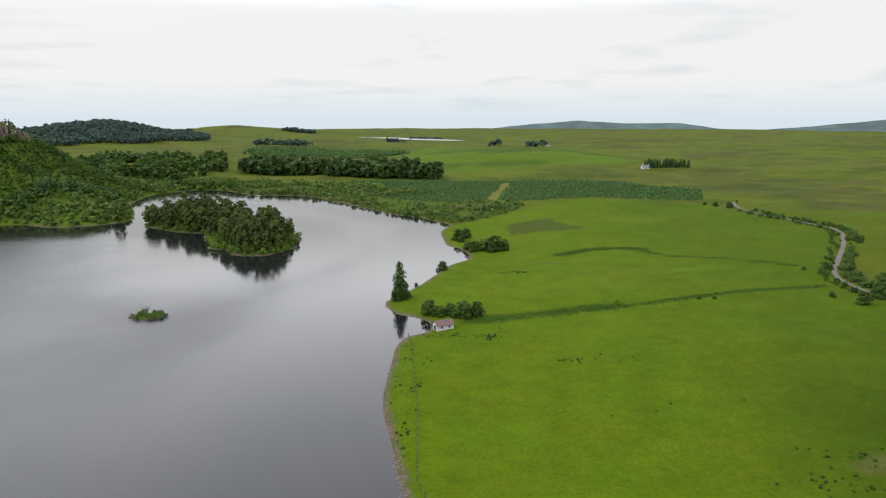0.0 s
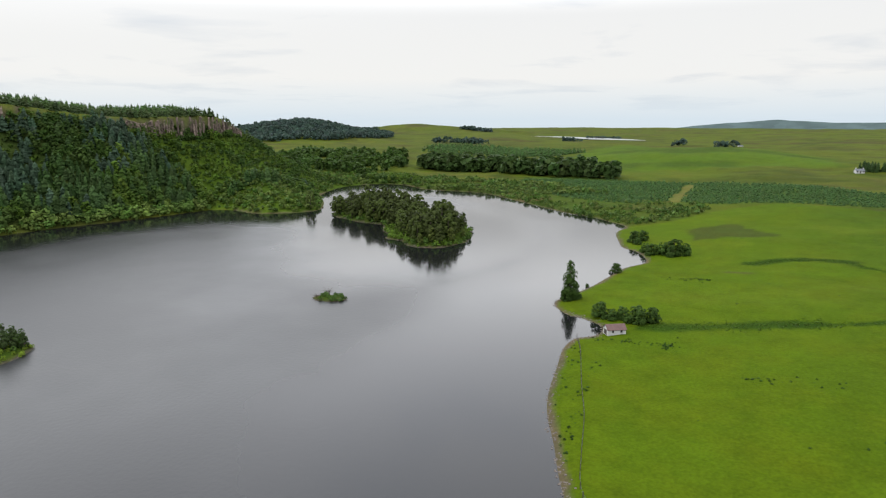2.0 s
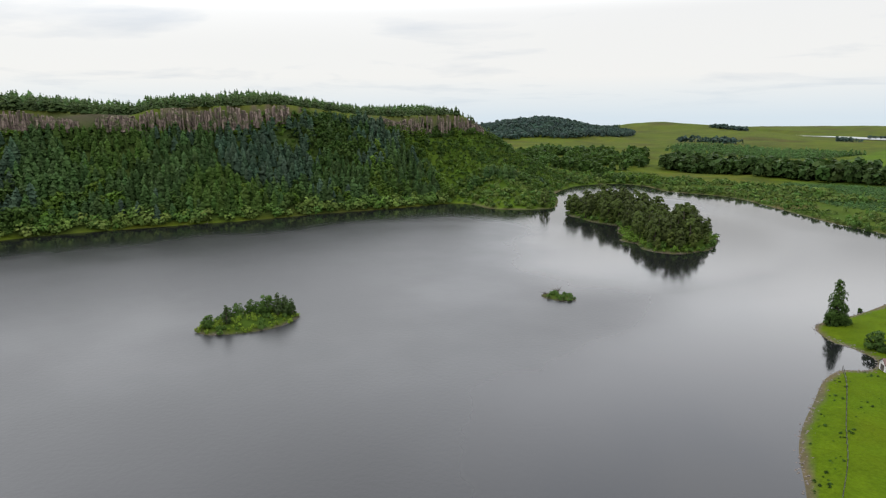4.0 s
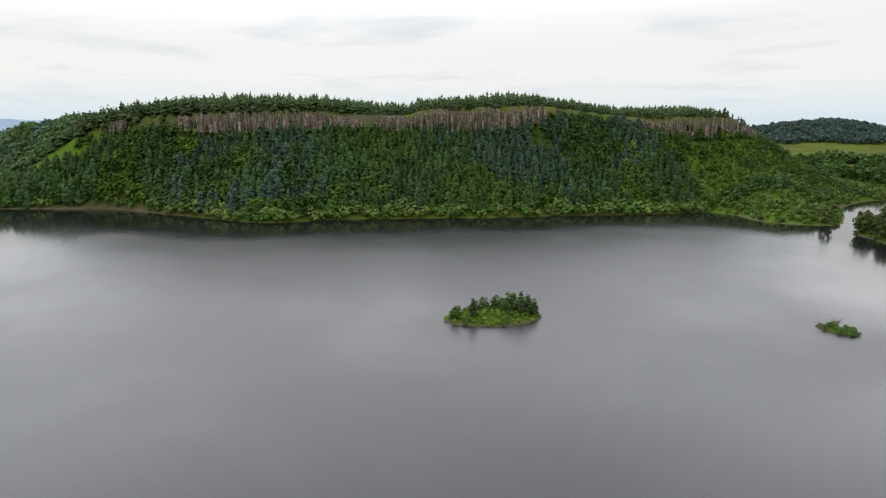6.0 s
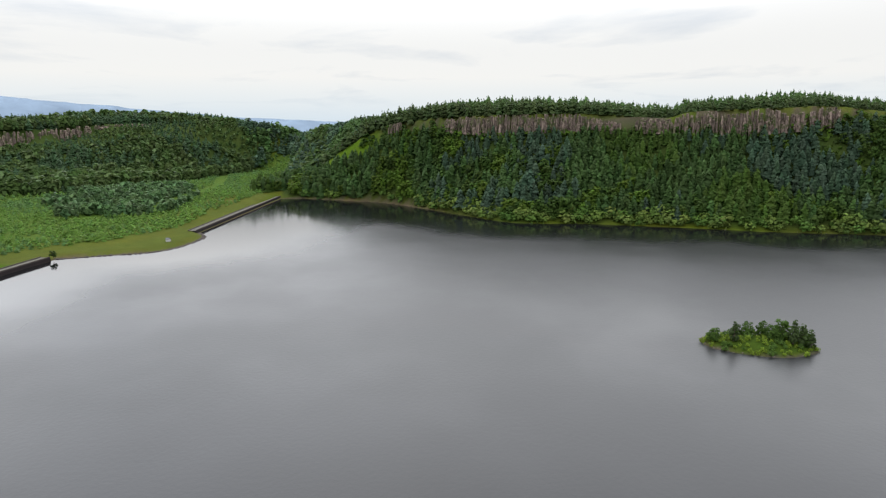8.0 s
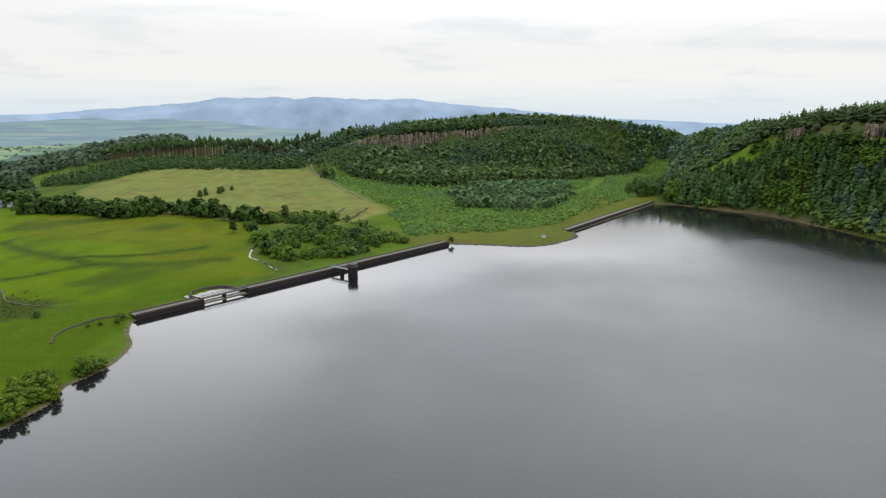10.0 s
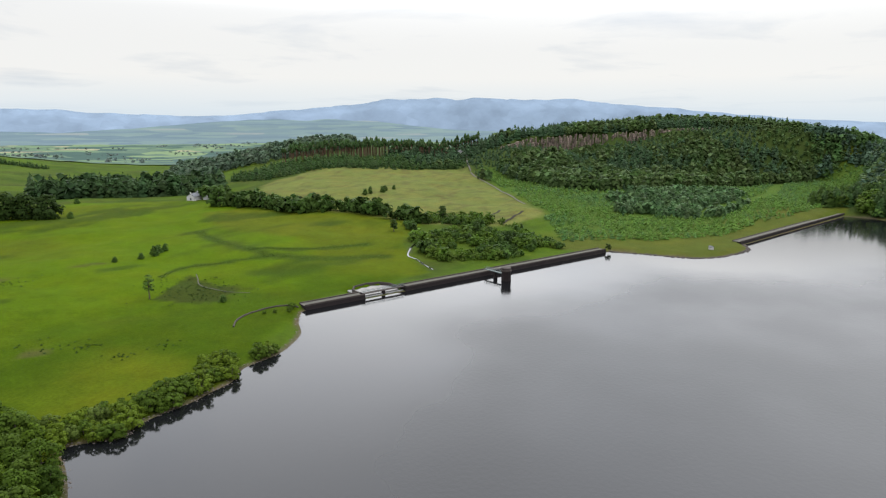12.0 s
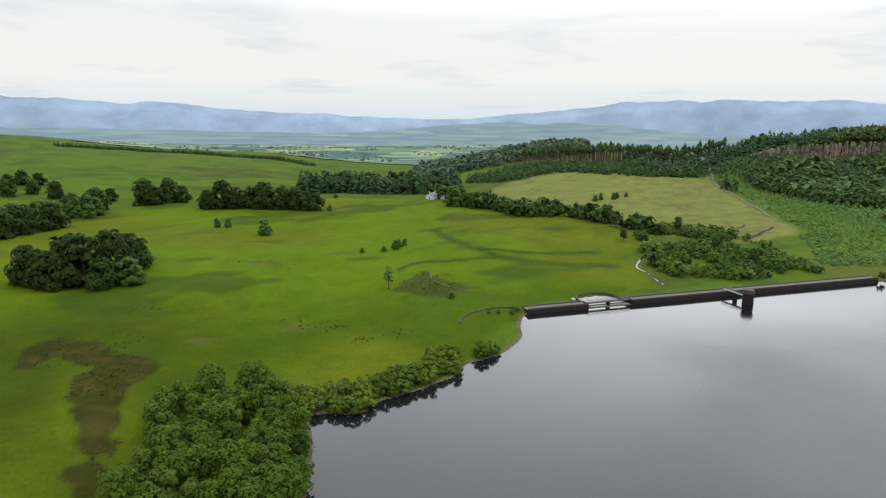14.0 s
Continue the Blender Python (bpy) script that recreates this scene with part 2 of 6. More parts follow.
GLASS_DARK = plain("dark_window", (0.02, 0.025, 0.03), 0.15, 1, 0.05, specular=0.6)
PEBBLE = plain("shore_stone", (0.10, 0.083, 0.07), 0.9, 2, 0.2, 0.3, objects=0.3)


# ---- ground shape ----
def lattice(ix, iy, seed):
    h = (ix.astype(np.int64) * 374761393 + iy.astype(np.int64) * 668265263 + seed * 974711) & 0x7FFFFFFF
    h = ((h ^ (h >> 13)) * 1274126177) & 0x7FFFFFFF
    return ((h ^ (h >> 16)) & 0xFFFF) / 65535.0


def rough(x, y, size, seed=0, octaves=3):
    """Smooth random relief between -1 and 1, with features of the given size in metres."""
    total, weight, out = 0.0, 1.0, 0.0
    for k in range(octaves):
        u, v = x / size, y / size
        iu, iv = np.floor(u), np.floor(v)
        a, b = u - iu, v - iv
        a, b = a * a * (3 - 2 * a), b * b * (3 - 2 * b)
        n = (lattice(iu, iv, seed + k) * (1 - a) + lattice(iu + 1, iv, seed + k) * a) * (1 - b) + (
            lattice(iu, iv + 1, seed + k) * (1 - a) + lattice(iu + 1, iv + 1, seed + k) * a) * b
        out, total = out + weight * (2 * n - 1), total + weight
        weight, size = weight * 0.5, size * 0.5
    return out / total


def step(a, b, v):
    """0 where v is at a, 1 where it is at b, smooth between."""
    w = np.clip((v - a) / (b - a), 0, 1)
    return w * w * (3 - 2 * w)


def curve(points, pieces=6, closed=False):
    """A smooth line through the points (rows of any length)."""
    p = np.array(points, float)
    n = len(p)
    out = []
    for i in range(n if closed else n - 1):
        if closed:
            a, b, c, d = p[(i - 1) % n], p[i], p[(i + 1) % n], p[(i + 2) % n]
        else:
            a, b, c, d = p[max(i - 1, 0)], p[i], p[i + 1], p[min(i + 2, n - 1)]
        for k in range(pieces):
            s = k / pieces
            out.append(0.5 * (2 * b + (c - a) * s + (2 * a - 5 * b + 4 * c - d) * s**2 + (3 * b - a - 3 * c + d) * s**3))
    if not closed:
        out.append(p[-1])
    return np.array(out)


def line_distance(x, y, line, extra=0):
    """Distance to a line of points, the side (+ on its left), and the line's further columns at the nearest place."""
    best = np.full(x.shape, 1e9)
    side = np.zeros(x.shape)
    cols = [np.zeros(x.shape) for _ in range(extra)]
    for p, q in zip(line[:-1], line[1:]):
        dx, dy = q[0] - p[0], q[1] - p[1]
        s = np.clip(((x - p[0]) * dx + (y - p[1]) * dy) / (dx * dx + dy * dy + 1e-9), 0, 1)
        ex, ey = x - p[0] - s * dx, y - p[1] - s * dy
        d = ex * ex + ey * ey
        near = d < best
        best = np.where(near, d, best)
        side = np.where(near, np.sign(dx * ey - dy * ex), side)
        for k in range(extra):
            cols[k] = np.where(near, p[2 + k] + s * (q[2 + k] - p[2 + k]), cols[k])
    return (np.sqrt(best), side, *cols)


def inside(x, y, ring):
    odd = np.zeros(x.shape, bool)
    for p, q in zip(ring, np.roll(ring, -1, 0)):
        if p[1] == q[1]:
            continue
        hit = ((p[1] > y) != (q[1] > y)) & (x < (q[0] - p[0]) * (y - p[1]) / (q[1] - p[1]) + p[0])
        odd ^= hit
    return odd


SHORE_EAST = [(-16, 101), (-19, 110), (-22, 121), (-26, 134), (-28, 146), (-29, 161), (-30, 176), (-28, 186), (-23, 190), (-22, 199),
              (-29, 206), (-35, 209), (-41, 219), (-40, 228), (-33, 246), (-28, 266), (-23, 286), (-15, 302), (-21, 324), (-28, 332),
              (-32, 349), (-36, 376), (-33, 400)]
SHORE_BAY = [(-44, 415), (-56, 430), (-75, 444), (-96, 466), (-126, 500), (-160, 536), (-188, 548), (-224, 552), (-260, 582), (-292, 582),
             (-309, 545), (-300, 500), (-287, 467), (-267, 440), (-246, 402), (-248, 388), (-262, 374), (-279, 368), (-300, 376)]
SHORE_CRAG = [(-318, 372), (-326, 345), (-336, 310), (-350, 275), (-357, 246), (-367, 213), (-382, 179), (-396, 140), (-403, 110),
              (-408, 80), (-440, 54), (-475, 29), (-514, -3), (-530, -34), (-546, -66), (-548, -90)]
SHORE_SPIT = [(-384, -110), (-372, -104), (-360, -104), (-340, -109), (-328, -120), (-322, -140), (-316, -157)]
SHORE_SOUTH = [(-141, -190), (-133, -181), (-126, -170), (-117, -163), (-109, -159), (-97, -157), (-90, -151), (-83, -149), (-77, -147),
               (-68, -146), (-61, -144), (-57, -141), (-50, -145), (-46, -145), (-44, -136), (-41, -126), (-36, -113), (-28, -96),
               (-14, -72), (4, -42), (14, -8), (12, 30), (-2, 66)]
RING = np.concatenate([curve(SHORE_EAST + SHORE_BAY + SHORE_CRAG, 4), curve(SHORE_SPIT, 4), curve(SHORE_SOUTH, 4)])

# the crag's edge: x, y, height of its foot and of its top
CRAG = curve([(-680, -150, 0, 0), (-636, -97, 2, 2), (-601, -63, 22, 23), (-578, -34, 42, 44), (-564, -8, 53, 58), (-534, 26, 59, 65),
              (-499, 74, 56, 68), (-483, 116, 58, 69), (-471, 152, 58, 69), (-453, 194, 58, 66), (-446, 209, 58, 70),
              (-433, 240, 57, 72), (-423, 273, 60, 73), (-421, 297, 63, 74), (-414, 324, 66, 71), (-404, 354, 62, 67),
              (-396, 390, 56, 65), (-390, 428, 50, 66), (-384, 467, 53, 66), (-383, 490, 50, 55), (-380, 520, 37, 39),
              (-378, 560, 18, 19), (-372, 620, 3, 3), (-360, 680, 0, 0)], 4)
# the second crag, beyond the dam's end
KNOLL = curve([(-500, -450, 4, 5), (-543, -448, 22, 24), (-584, -444, 32, 35), (-640, -436, 34, 47), (-670, -427, 29, 50), (-702, -402, 31, 53),
               (-733, -367, 38, 55), (-759, -335, 45, 58), (-782, -306, 52, 60), (-818, -250, 57, 60), (-844, -189, 53, 54),
               (-864, -139, 46, 47), (-882, -104, 34, 35), (-900, -60, 14, 15), (-910, -30, 2, 2)], 4)
# wooded spur behind the crag's end: x, y, height of its back
SPUR = curve([(-560, 40, 62), (-600, 4, 58), (-680, -30, 56), (-780, -75, 47), (-848, -104, 38), (-880, -122, 20), (-905, -134, 4)], 4)
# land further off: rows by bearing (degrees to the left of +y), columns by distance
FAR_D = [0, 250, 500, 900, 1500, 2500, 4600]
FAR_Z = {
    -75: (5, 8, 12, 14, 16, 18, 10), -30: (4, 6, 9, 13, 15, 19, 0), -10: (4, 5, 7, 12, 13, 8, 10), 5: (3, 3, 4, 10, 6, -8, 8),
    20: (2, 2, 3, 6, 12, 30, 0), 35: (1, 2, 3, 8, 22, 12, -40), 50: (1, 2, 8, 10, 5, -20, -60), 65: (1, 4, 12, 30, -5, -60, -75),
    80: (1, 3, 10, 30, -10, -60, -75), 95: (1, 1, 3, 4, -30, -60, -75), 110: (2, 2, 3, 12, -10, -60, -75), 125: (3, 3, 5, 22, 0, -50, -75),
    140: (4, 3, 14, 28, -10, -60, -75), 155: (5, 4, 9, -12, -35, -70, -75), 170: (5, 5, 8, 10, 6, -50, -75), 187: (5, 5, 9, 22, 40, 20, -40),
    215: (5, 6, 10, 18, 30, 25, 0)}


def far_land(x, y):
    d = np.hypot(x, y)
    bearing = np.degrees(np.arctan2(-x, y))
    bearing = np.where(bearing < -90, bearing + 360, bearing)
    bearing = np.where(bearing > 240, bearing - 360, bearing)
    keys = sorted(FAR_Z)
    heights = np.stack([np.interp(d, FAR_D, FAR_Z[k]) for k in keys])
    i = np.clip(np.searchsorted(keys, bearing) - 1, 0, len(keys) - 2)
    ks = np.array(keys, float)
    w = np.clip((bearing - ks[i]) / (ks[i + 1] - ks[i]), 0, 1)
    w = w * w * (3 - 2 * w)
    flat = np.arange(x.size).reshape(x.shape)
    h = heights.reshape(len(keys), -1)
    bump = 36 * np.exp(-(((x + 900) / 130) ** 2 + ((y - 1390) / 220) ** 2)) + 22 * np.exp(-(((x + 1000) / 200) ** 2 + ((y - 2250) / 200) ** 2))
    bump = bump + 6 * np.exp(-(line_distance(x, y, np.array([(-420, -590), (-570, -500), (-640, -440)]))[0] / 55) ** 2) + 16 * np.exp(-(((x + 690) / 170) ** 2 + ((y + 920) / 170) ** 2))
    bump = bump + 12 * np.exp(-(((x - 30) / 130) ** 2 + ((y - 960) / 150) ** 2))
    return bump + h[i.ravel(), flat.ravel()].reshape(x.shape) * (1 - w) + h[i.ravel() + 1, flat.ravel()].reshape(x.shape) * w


# islands: x, y, half length, half width, turn in degrees, height
ISLANDS = [(-128, 331, 35, 19, 100, 4.0), (-190, 386, 46, 25, 155, 4.5), (-150, 346, 32, 17, 120, 3.0), (-139, 328, 19, 12, 60, 2.0), (-177, 109, 16.0, 9.6, 72, 2.2), (-118.5, 198, 6.4, 4.8, 0, 0.9)]
LOCH = [(-120, 2080), (-170, 2190), (-400, 2440), (-640, 2600), (-610, 2500), (-420, 2330), (-300, 2150)]
DAM_WEST = np.array([(-548.0, -93.0), (-384.0, -112.0)])
DAM_EAST = np.array([(-315.0, -159.0), (-141.0, -192.0)])


def survey(x, y):
    """Height of the ground, distance from the shore (+ on land), and the crag's and knoll's own coordinates."""
    x, y = np.asarray(x, float), np.asarray(y, float)
    ring = np.concatenate([RING, RING[:1]])
    sd = line_distance(x, y, ring)[0] * np.where(inside(x, y, RING), -1, 1)
    wave = rough(x, y, 22, 3) * 1.6
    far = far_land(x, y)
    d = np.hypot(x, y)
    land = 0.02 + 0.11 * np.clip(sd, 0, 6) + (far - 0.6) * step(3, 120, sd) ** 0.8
    land = land + step(12, 60, sd) * rough(x, y, 30, 14) * (0.7 + 0.8 * step(-180, -230, y)) * step(900, 600, d) + step(15, 120, sd) * (rough(x, y, 70, 11) * 2.2 + rough(x, y, 230, 12) * 5.0 * step(350, 900, d) + rough(x, y, 95, 13) * 3.0 * step(350, 700, d) + rough(x, y, 26, 15) * 0.9 * step(380, 600, d) * step(1900, 1300, d))
    # crag
    q, side, foot, top = line_distance(x, y, CRAG, 2)
    q = q * side
    ratio = np.clip(sd / np.maximum(sd - np.minimum(q, 0) * 1.0, 1), 0, 1)
    slope = 1.0 * step(0, 9, sd) + (foot - 1.0) * (0.25 * ratio + 0.75 * ratio**1.25) + rough(x, y, 35, 21) * 3.0 * ratio * (1 - ratio) * 4
    plateau = top + 7.0 * step(0, 110, q) + rough(x, y, 60, 22) * 2.0 * step(5, 40, q)
    plateau = plateau * (1 - step(140, 420, q)) + far * step(140, 420, q)
    crag = np.where(q < 0, slope, np.where(q < 3, foot + (plateau - foot) * step(0, 3, q), plateau))
    near = np.where(q < 0, 1.0, 1.0) * step(0, 6, foot) * (sd > 0) * step(1.0, 0.5, np.where(q < 0, -q / 230, 0))
    crag_on = near * (d < 1100) * (x < 0) * step(-190, -130, y)
    land = np.where(crag_on > 0, np.maximum(land, crag * crag_on), land)
    away, _, back_high = line_distance(x, y, SPUR, 1)
    land = np.where((x < -585) & (away < 130), np.maximum(land, back_high * np.exp(-(away / np.where(y < 0, 40, 75)) ** 2) + rough(x, y, 40, 24) * 2.0 * step(90, 40, away)), land)
    # knoll
    k, kside, kfoot, ktop = line_distance(x, y, KNOLL, 2)
    k = k * kside
    kz = np.where(k < 0, kfoot * step(-(75 + 95 * step(-150, -260, y)), 0, k) ** 1.1 + 3, np.where(k < 3, kfoot + (ktop - kfoot) * step(0, 3, k), ktop + 3 * step(0, 70, k) * step(48, 57, ktop)))
    reach = 25 + 95 * step(49, 57, ktop)
    back = step(reach, reach * 2.6, k)
    kz = kz * (1 - back) + far * back
    kz = kz + rough(x, y, 45, 31) * 2.5 * step(-150, -60, k)
    land = np.where((kfoot > 6) & (sd > 60), np.maximum(land, np.where(kz > 0, kz * step(6, 16, kfoot), kz)), land)
    bank = np.minimum(line_distance(x, y, DAM_WEST)[0], line_distance(x, y, DAM_EAST)[0]) < 40
    land = np.where(bank, np.maximum(land, 1.3 * step(1.5, 5, sd) * step(28, 9, sd)), land)
    z = np.where(sd > 0, np.maximum(land, 0.02 + 0.05 * np.clip(sd, 0, 4)), np.maximum(-4.0, 0.02 + 0.12 * sd))
    z = np.where((sd > 0) & (far < 0), np.where(sd > 300, land, z), z)
    loch = np.array(LOCH, float)
    shore = line_distance(x, y, np.concatenate([loch, loch[:1]]))[0] * np.where(inside(x, y, loch), -1, 1)
    z = np.where(shore < 300, np.minimum(z, -0.5 + 0.02 * np.maximum(shore - 10, 0) + 60 * step(60, 400, shore)), z)
    # basin below the spillway
    u, v = (x + 176) * 0.983 + (y + 185) * -0.186, (x + 176) * 0.186 + (y + 185) * 0.983
    z = np.where((np.abs(u) < 11) & (v < -1) & (v > -13), np.minimum(z, -0.3), z)
    for ix, iy, a, b, turn, high in ISLANDS:
        c, s = np.cos(np.radians(turn)), np.sin(np.radians(turn))
        u, v = (x - ix) * c + (y - iy) * s, -(x - ix) * s + (y - iy) * c
        r = np.hypot(u / a, v / b) + rough(x, y, 9, 41) * 0.12
        z = np.where(r < 1.25, np.maximum(z, high * (1 - r**2)), z)
    return z, sd, q, foot, top, k, kfoot, ktop, far


def ground_z(x, y):
    return survey(np.atleast_1d(x), np.atleast_1d(y))[0]
# ---- end of ground shape ----


# ---- building tools ----
def np_mesh(name, verts, faces, tint=None, smooth=False, normals=None):
    """A mesh from arrays; faces all have the same number of corners."""
    verts, faces = np.asarray(verts, np.float32), np.asarray(faces, np.int32)
    me = bpy.data.meshes.new(name)
    me.vertices.add(len(verts))
    me.vertices.foreach_set("co", verts.ravel())
    n, k = faces.shape
    me.loops.add(n * k)
    me.loops.foreach_set("vertex_index", faces.ravel())
    me.polygons.add(n)
    me.polygons.foreach_set("loop_start", np.arange(0, n * k, k, dtype=np.int32))
    me.update(calc_edges=True)
    me.polygons.foreach_set("use_smooth", np.full(n, smooth))
    if tint is not None:
        layer = me.color_attributes.new("tint", "FLOAT_COLOR", "POINT")
        layer.data.foreach_set("color", np.concatenate([tint, np.ones((len(tint), 1))], 1).astype(np.float32).ravel())
    if normals is not None:
        me.polygons.foreach_set("use_smooth", np.ones(n, bool))
        me.normals_split_custom_set_from_vertices(np.asarray(normals, np.float32))
    return me


def thing(name, data, mat, label="", category="", group="", kind=""):
    ob = new(name, data)
    if data is not None and mat is not None and not data.materials:
        data.materials.append(mat)
    return tagged(ob, label, category, group, kind)


def part(name, data, mat, parent, label=""):
    """One mesh (a bmesh or mesh data) as a part of a thing."""
    if isinstance(data, bmesh.types.BMesh):
        me = bpy.data.meshes.new(name)
        data.to_mesh(me)
        data.free()
        data = me
    ob = thing(name, data, mat, label)
    ob.parent = parent
    return ob


def add_box(bm, size, at=(0, 0, 0), turn=0.0, bevel=0.0):
    made = bmesh.ops.create_cube(bm, size=1.0)["verts"]
    bmesh.ops.scale(bm, vec=size, verts=made)
    if bevel:
        edges = {e for v in made for e in v.link_edges}
        made = bmesh.ops.bevel(bm, geom=list(edges), offset=bevel, segments=1, affect="EDGES")["verts"]
    bmesh.ops.rotate(bm, cent=(0, 0, 0), matrix=Matrix.Rotation(turn, 3, "Z"), verts=made)
    bmesh.ops.translate(bm, vec=at, verts=made)
    return made


def box(size, at=(0, 0, 0), turn=0.0, bevel=0.0):
    bm = bmesh.new()
    add_box(bm, size, at, turn, bevel)
    return bm


def cone_stack(rows, sides=8, seed=0, wobble=0.0):
    """A closed round body from rows of (radius, height, x, y)."""
    rng = np.random.RandomState(seed)
    v, f = [], []
    for r, z, x, y in rows:
        for k in range(sides):
            a = 2 * math.pi * k / sides
            rr = r * (1 + wobble * (rng.rand() - 0.5))
            v.append((x + rr * math.cos(a), y + rr * math.sin(a), z))
    for i in range(len(rows) - 1):
        for k in range(sides):
            a, b = i * sides + k, i * sides + (k + 1) % sides
            f += [(a, b, b + sides), (a, b + sides, a + sides)]
    top = len(v)
    v.append((rows[-1][2], rows[-1][3], rows[-1][1]))
    f += [((len(rows) - 1) * sides + k, (len(rows) - 1) * sides + (k + 1) % sides, top) for k in range(sides)]
    return np.array(v), np.array(f)


def leaf_cards(centres, outward, size, rng, flatten=0.84):
    """One small triangle-pair leaf spray at each centre, facing roughly outward."""
    n = len(centres)
    normal = outward * flatten + rng.normal(size=(n, 3)) * (1 - flatten)
    normal /= np.linalg.norm(normal, axis=1, keepdims=True) + 1e-9
    side = np.cross(normal, rng.normal(size=(n, 3)))
    side /= np.linalg.norm(side, axis=1, keepdims=True) + 1e-9
    up = np.cross(normal, side)
    s = (size * rng.uniform(0.6, 1.4, n))[:, None]
    v = np.stack([centres - side * s - up * s * 0.7, centres + side * s - up * s * 0.5, centres + side * s * 0.7 + up * s, centres - side * s * 0.8 + up * s * 0.8], 1)
    return v.reshape(-1, 3), np.arange(4 * n).reshape(n, 4)


def clumps_crown(seed, high, wide, cards, size, clumps=14, bottom=0.25, top_heavy=0.0, taper=0.0, lump=0.36):
    """A broad crown of leaf sprays: rounded clumps round limbs, uneven in outline, with gaps between."""
    rng = np.random.RandomState(seed)
    i = np.arange(clumps)
    h = (i + rng.uniform(0.1, 0.9, clumps)) / clumps
    a = i * 2.4 + rng.uniform(-0.6, 0.6, clumps)
    girth = np.sqrt(np.clip(1.0 - ((h - 0.42 - 0.15 * top_heavy) / 0.66) ** 2, 0.06, 1)) * rng.uniform(0.35, 0.78, clumps) * (1 - taper * h)
    centres = np.column_stack([np.cos(a) * girth * wide, np.sin(a) * girth * wide, high * (bottom + 0.1 + (0.8 - bottom) * h)])
    radii = wide * lump * rng.uniform(0.72, 1.28, clumps) * (1.05 - 0.2 * h) * (1 - 0.8 * taper * h)
    share = radii**2 / (radii**2).sum()
    pick = rng.choice(clumps, cards, p=share)
    u = rng.normal(size=(cards, 3))
    u /= np.linalg.norm(u, axis=1, keepdims=True)
    u[:, 2] = np.where(u[:, 2] < -0.35, -u[:, 2], u[:, 2])
    r = radii[pick] * rng.uniform(0.8, 1.06, cards)
    p = centres[pick] + u * r[:, None] * (1, 1, 0.8)
    p[:, 2] = np.maximum(p[:, 2], 0.02 * high)
    out = u * 0.85 + (p - (0, 0, 0.4 * high)) / wide * 0.45 + (0, 0, 0.2)
    out /= np.linalg.norm(out, axis=1, keepdims=True)
    v, f = leaf_cards(p, out, size, rng)
    return v, f, np.repeat(out, 4, 0), centres


def conifer_crown(seed, high, wide, layers=9, arms=7, bare=0.08, droop=0.35):
    """Drooping branches set in a loose spiral, each a narrow bent blade, narrowing to a leader."""
    rng = np.random.RandomState(seed)
    v, f, out = [], [], []
    for i in range(layers * arms):
        w = min(1.0, max(0.0, (i + rng.uniform(-0.8, 0.8) * arms) / (layers * arms - 1)))
        z = high * (bare + (0.92 - bare) * w)
        a = 2.4 * i + rng.uniform(-0.5, 0.5)
        r = (wide * (1 - w) ** 0.62 + 0.03 * high) * rng.uniform(0.66, 1.14)
        lift = high * 0.055 + r * 0.25
        ca, sa = math.cos(a), math.sin(a)
        half = r * math.tan(math.pi / arms) * rng.uniform(0.9, 1.25)
        n = len(v)
        v += [(ca * r * 0.12, sa * r * 0.12, z + lift), (ca * r * 0.62 - sa * half, sa * r * 0.62 + ca * half, z - r * droop * 0.3),
              (ca * r, sa * r, z - r * droop), (ca * r * 0.62 + sa * half, sa * r * 0.62 - ca * half, z - r * droop * 0.3)]
        f.append((n, n + 1, n + 2, n + 3)[::-1])
        up = 0.55 + 0.5 * w
        out += [(ca * 0.5, sa * 0.5, up + 0.2), (ca * 0.8 - sa * 0.5, sa * 0.8 + ca * 0.5, up), (ca, sa, up * 0.7), (ca * 0.8 + sa * 0.5, sa * 0.8 - ca * 0.5, up)]
    n = len(v)
    v += [(0.03 * wide, 0, high * 0.86), (-0.03 * wide, 0.03 * wide, high * 0.86), (0, 0, high * 0.97), (-0.02 * wide, -0.03 * wide, high * 0.86)]
    f.append((n, n + 1, n + 2, n + 3))
    out += [(0.5, 0, 0.8), (-0.4, 0.4, 0.8), (0, 0, 1), (-0.3, -0.4, 0.8)]
    out = np.array(out, float)
    return np.array(v, float), np.array(f), out / np.linalg.norm(out, axis=1, keepdims=True)


def scatter(x0, x1, y0, y1, space, seed):
    """Uneven but open positions over a rectangle."""
    rng = np.random.RandomState(seed)
    gx, gy = np.meshgrid(np.arange(x0, x1, space), np.arange(y0, y1, space))
    gx = gx + (np.arange(gx.shape[0]) % 2)[:, None] * space / 2
    return gx.ravel() + rng.uniform(-0.42, 0.42, gx.size) * space, gy.ravel() + rng.uniform(-0.42, 0.42, gy.size) * space


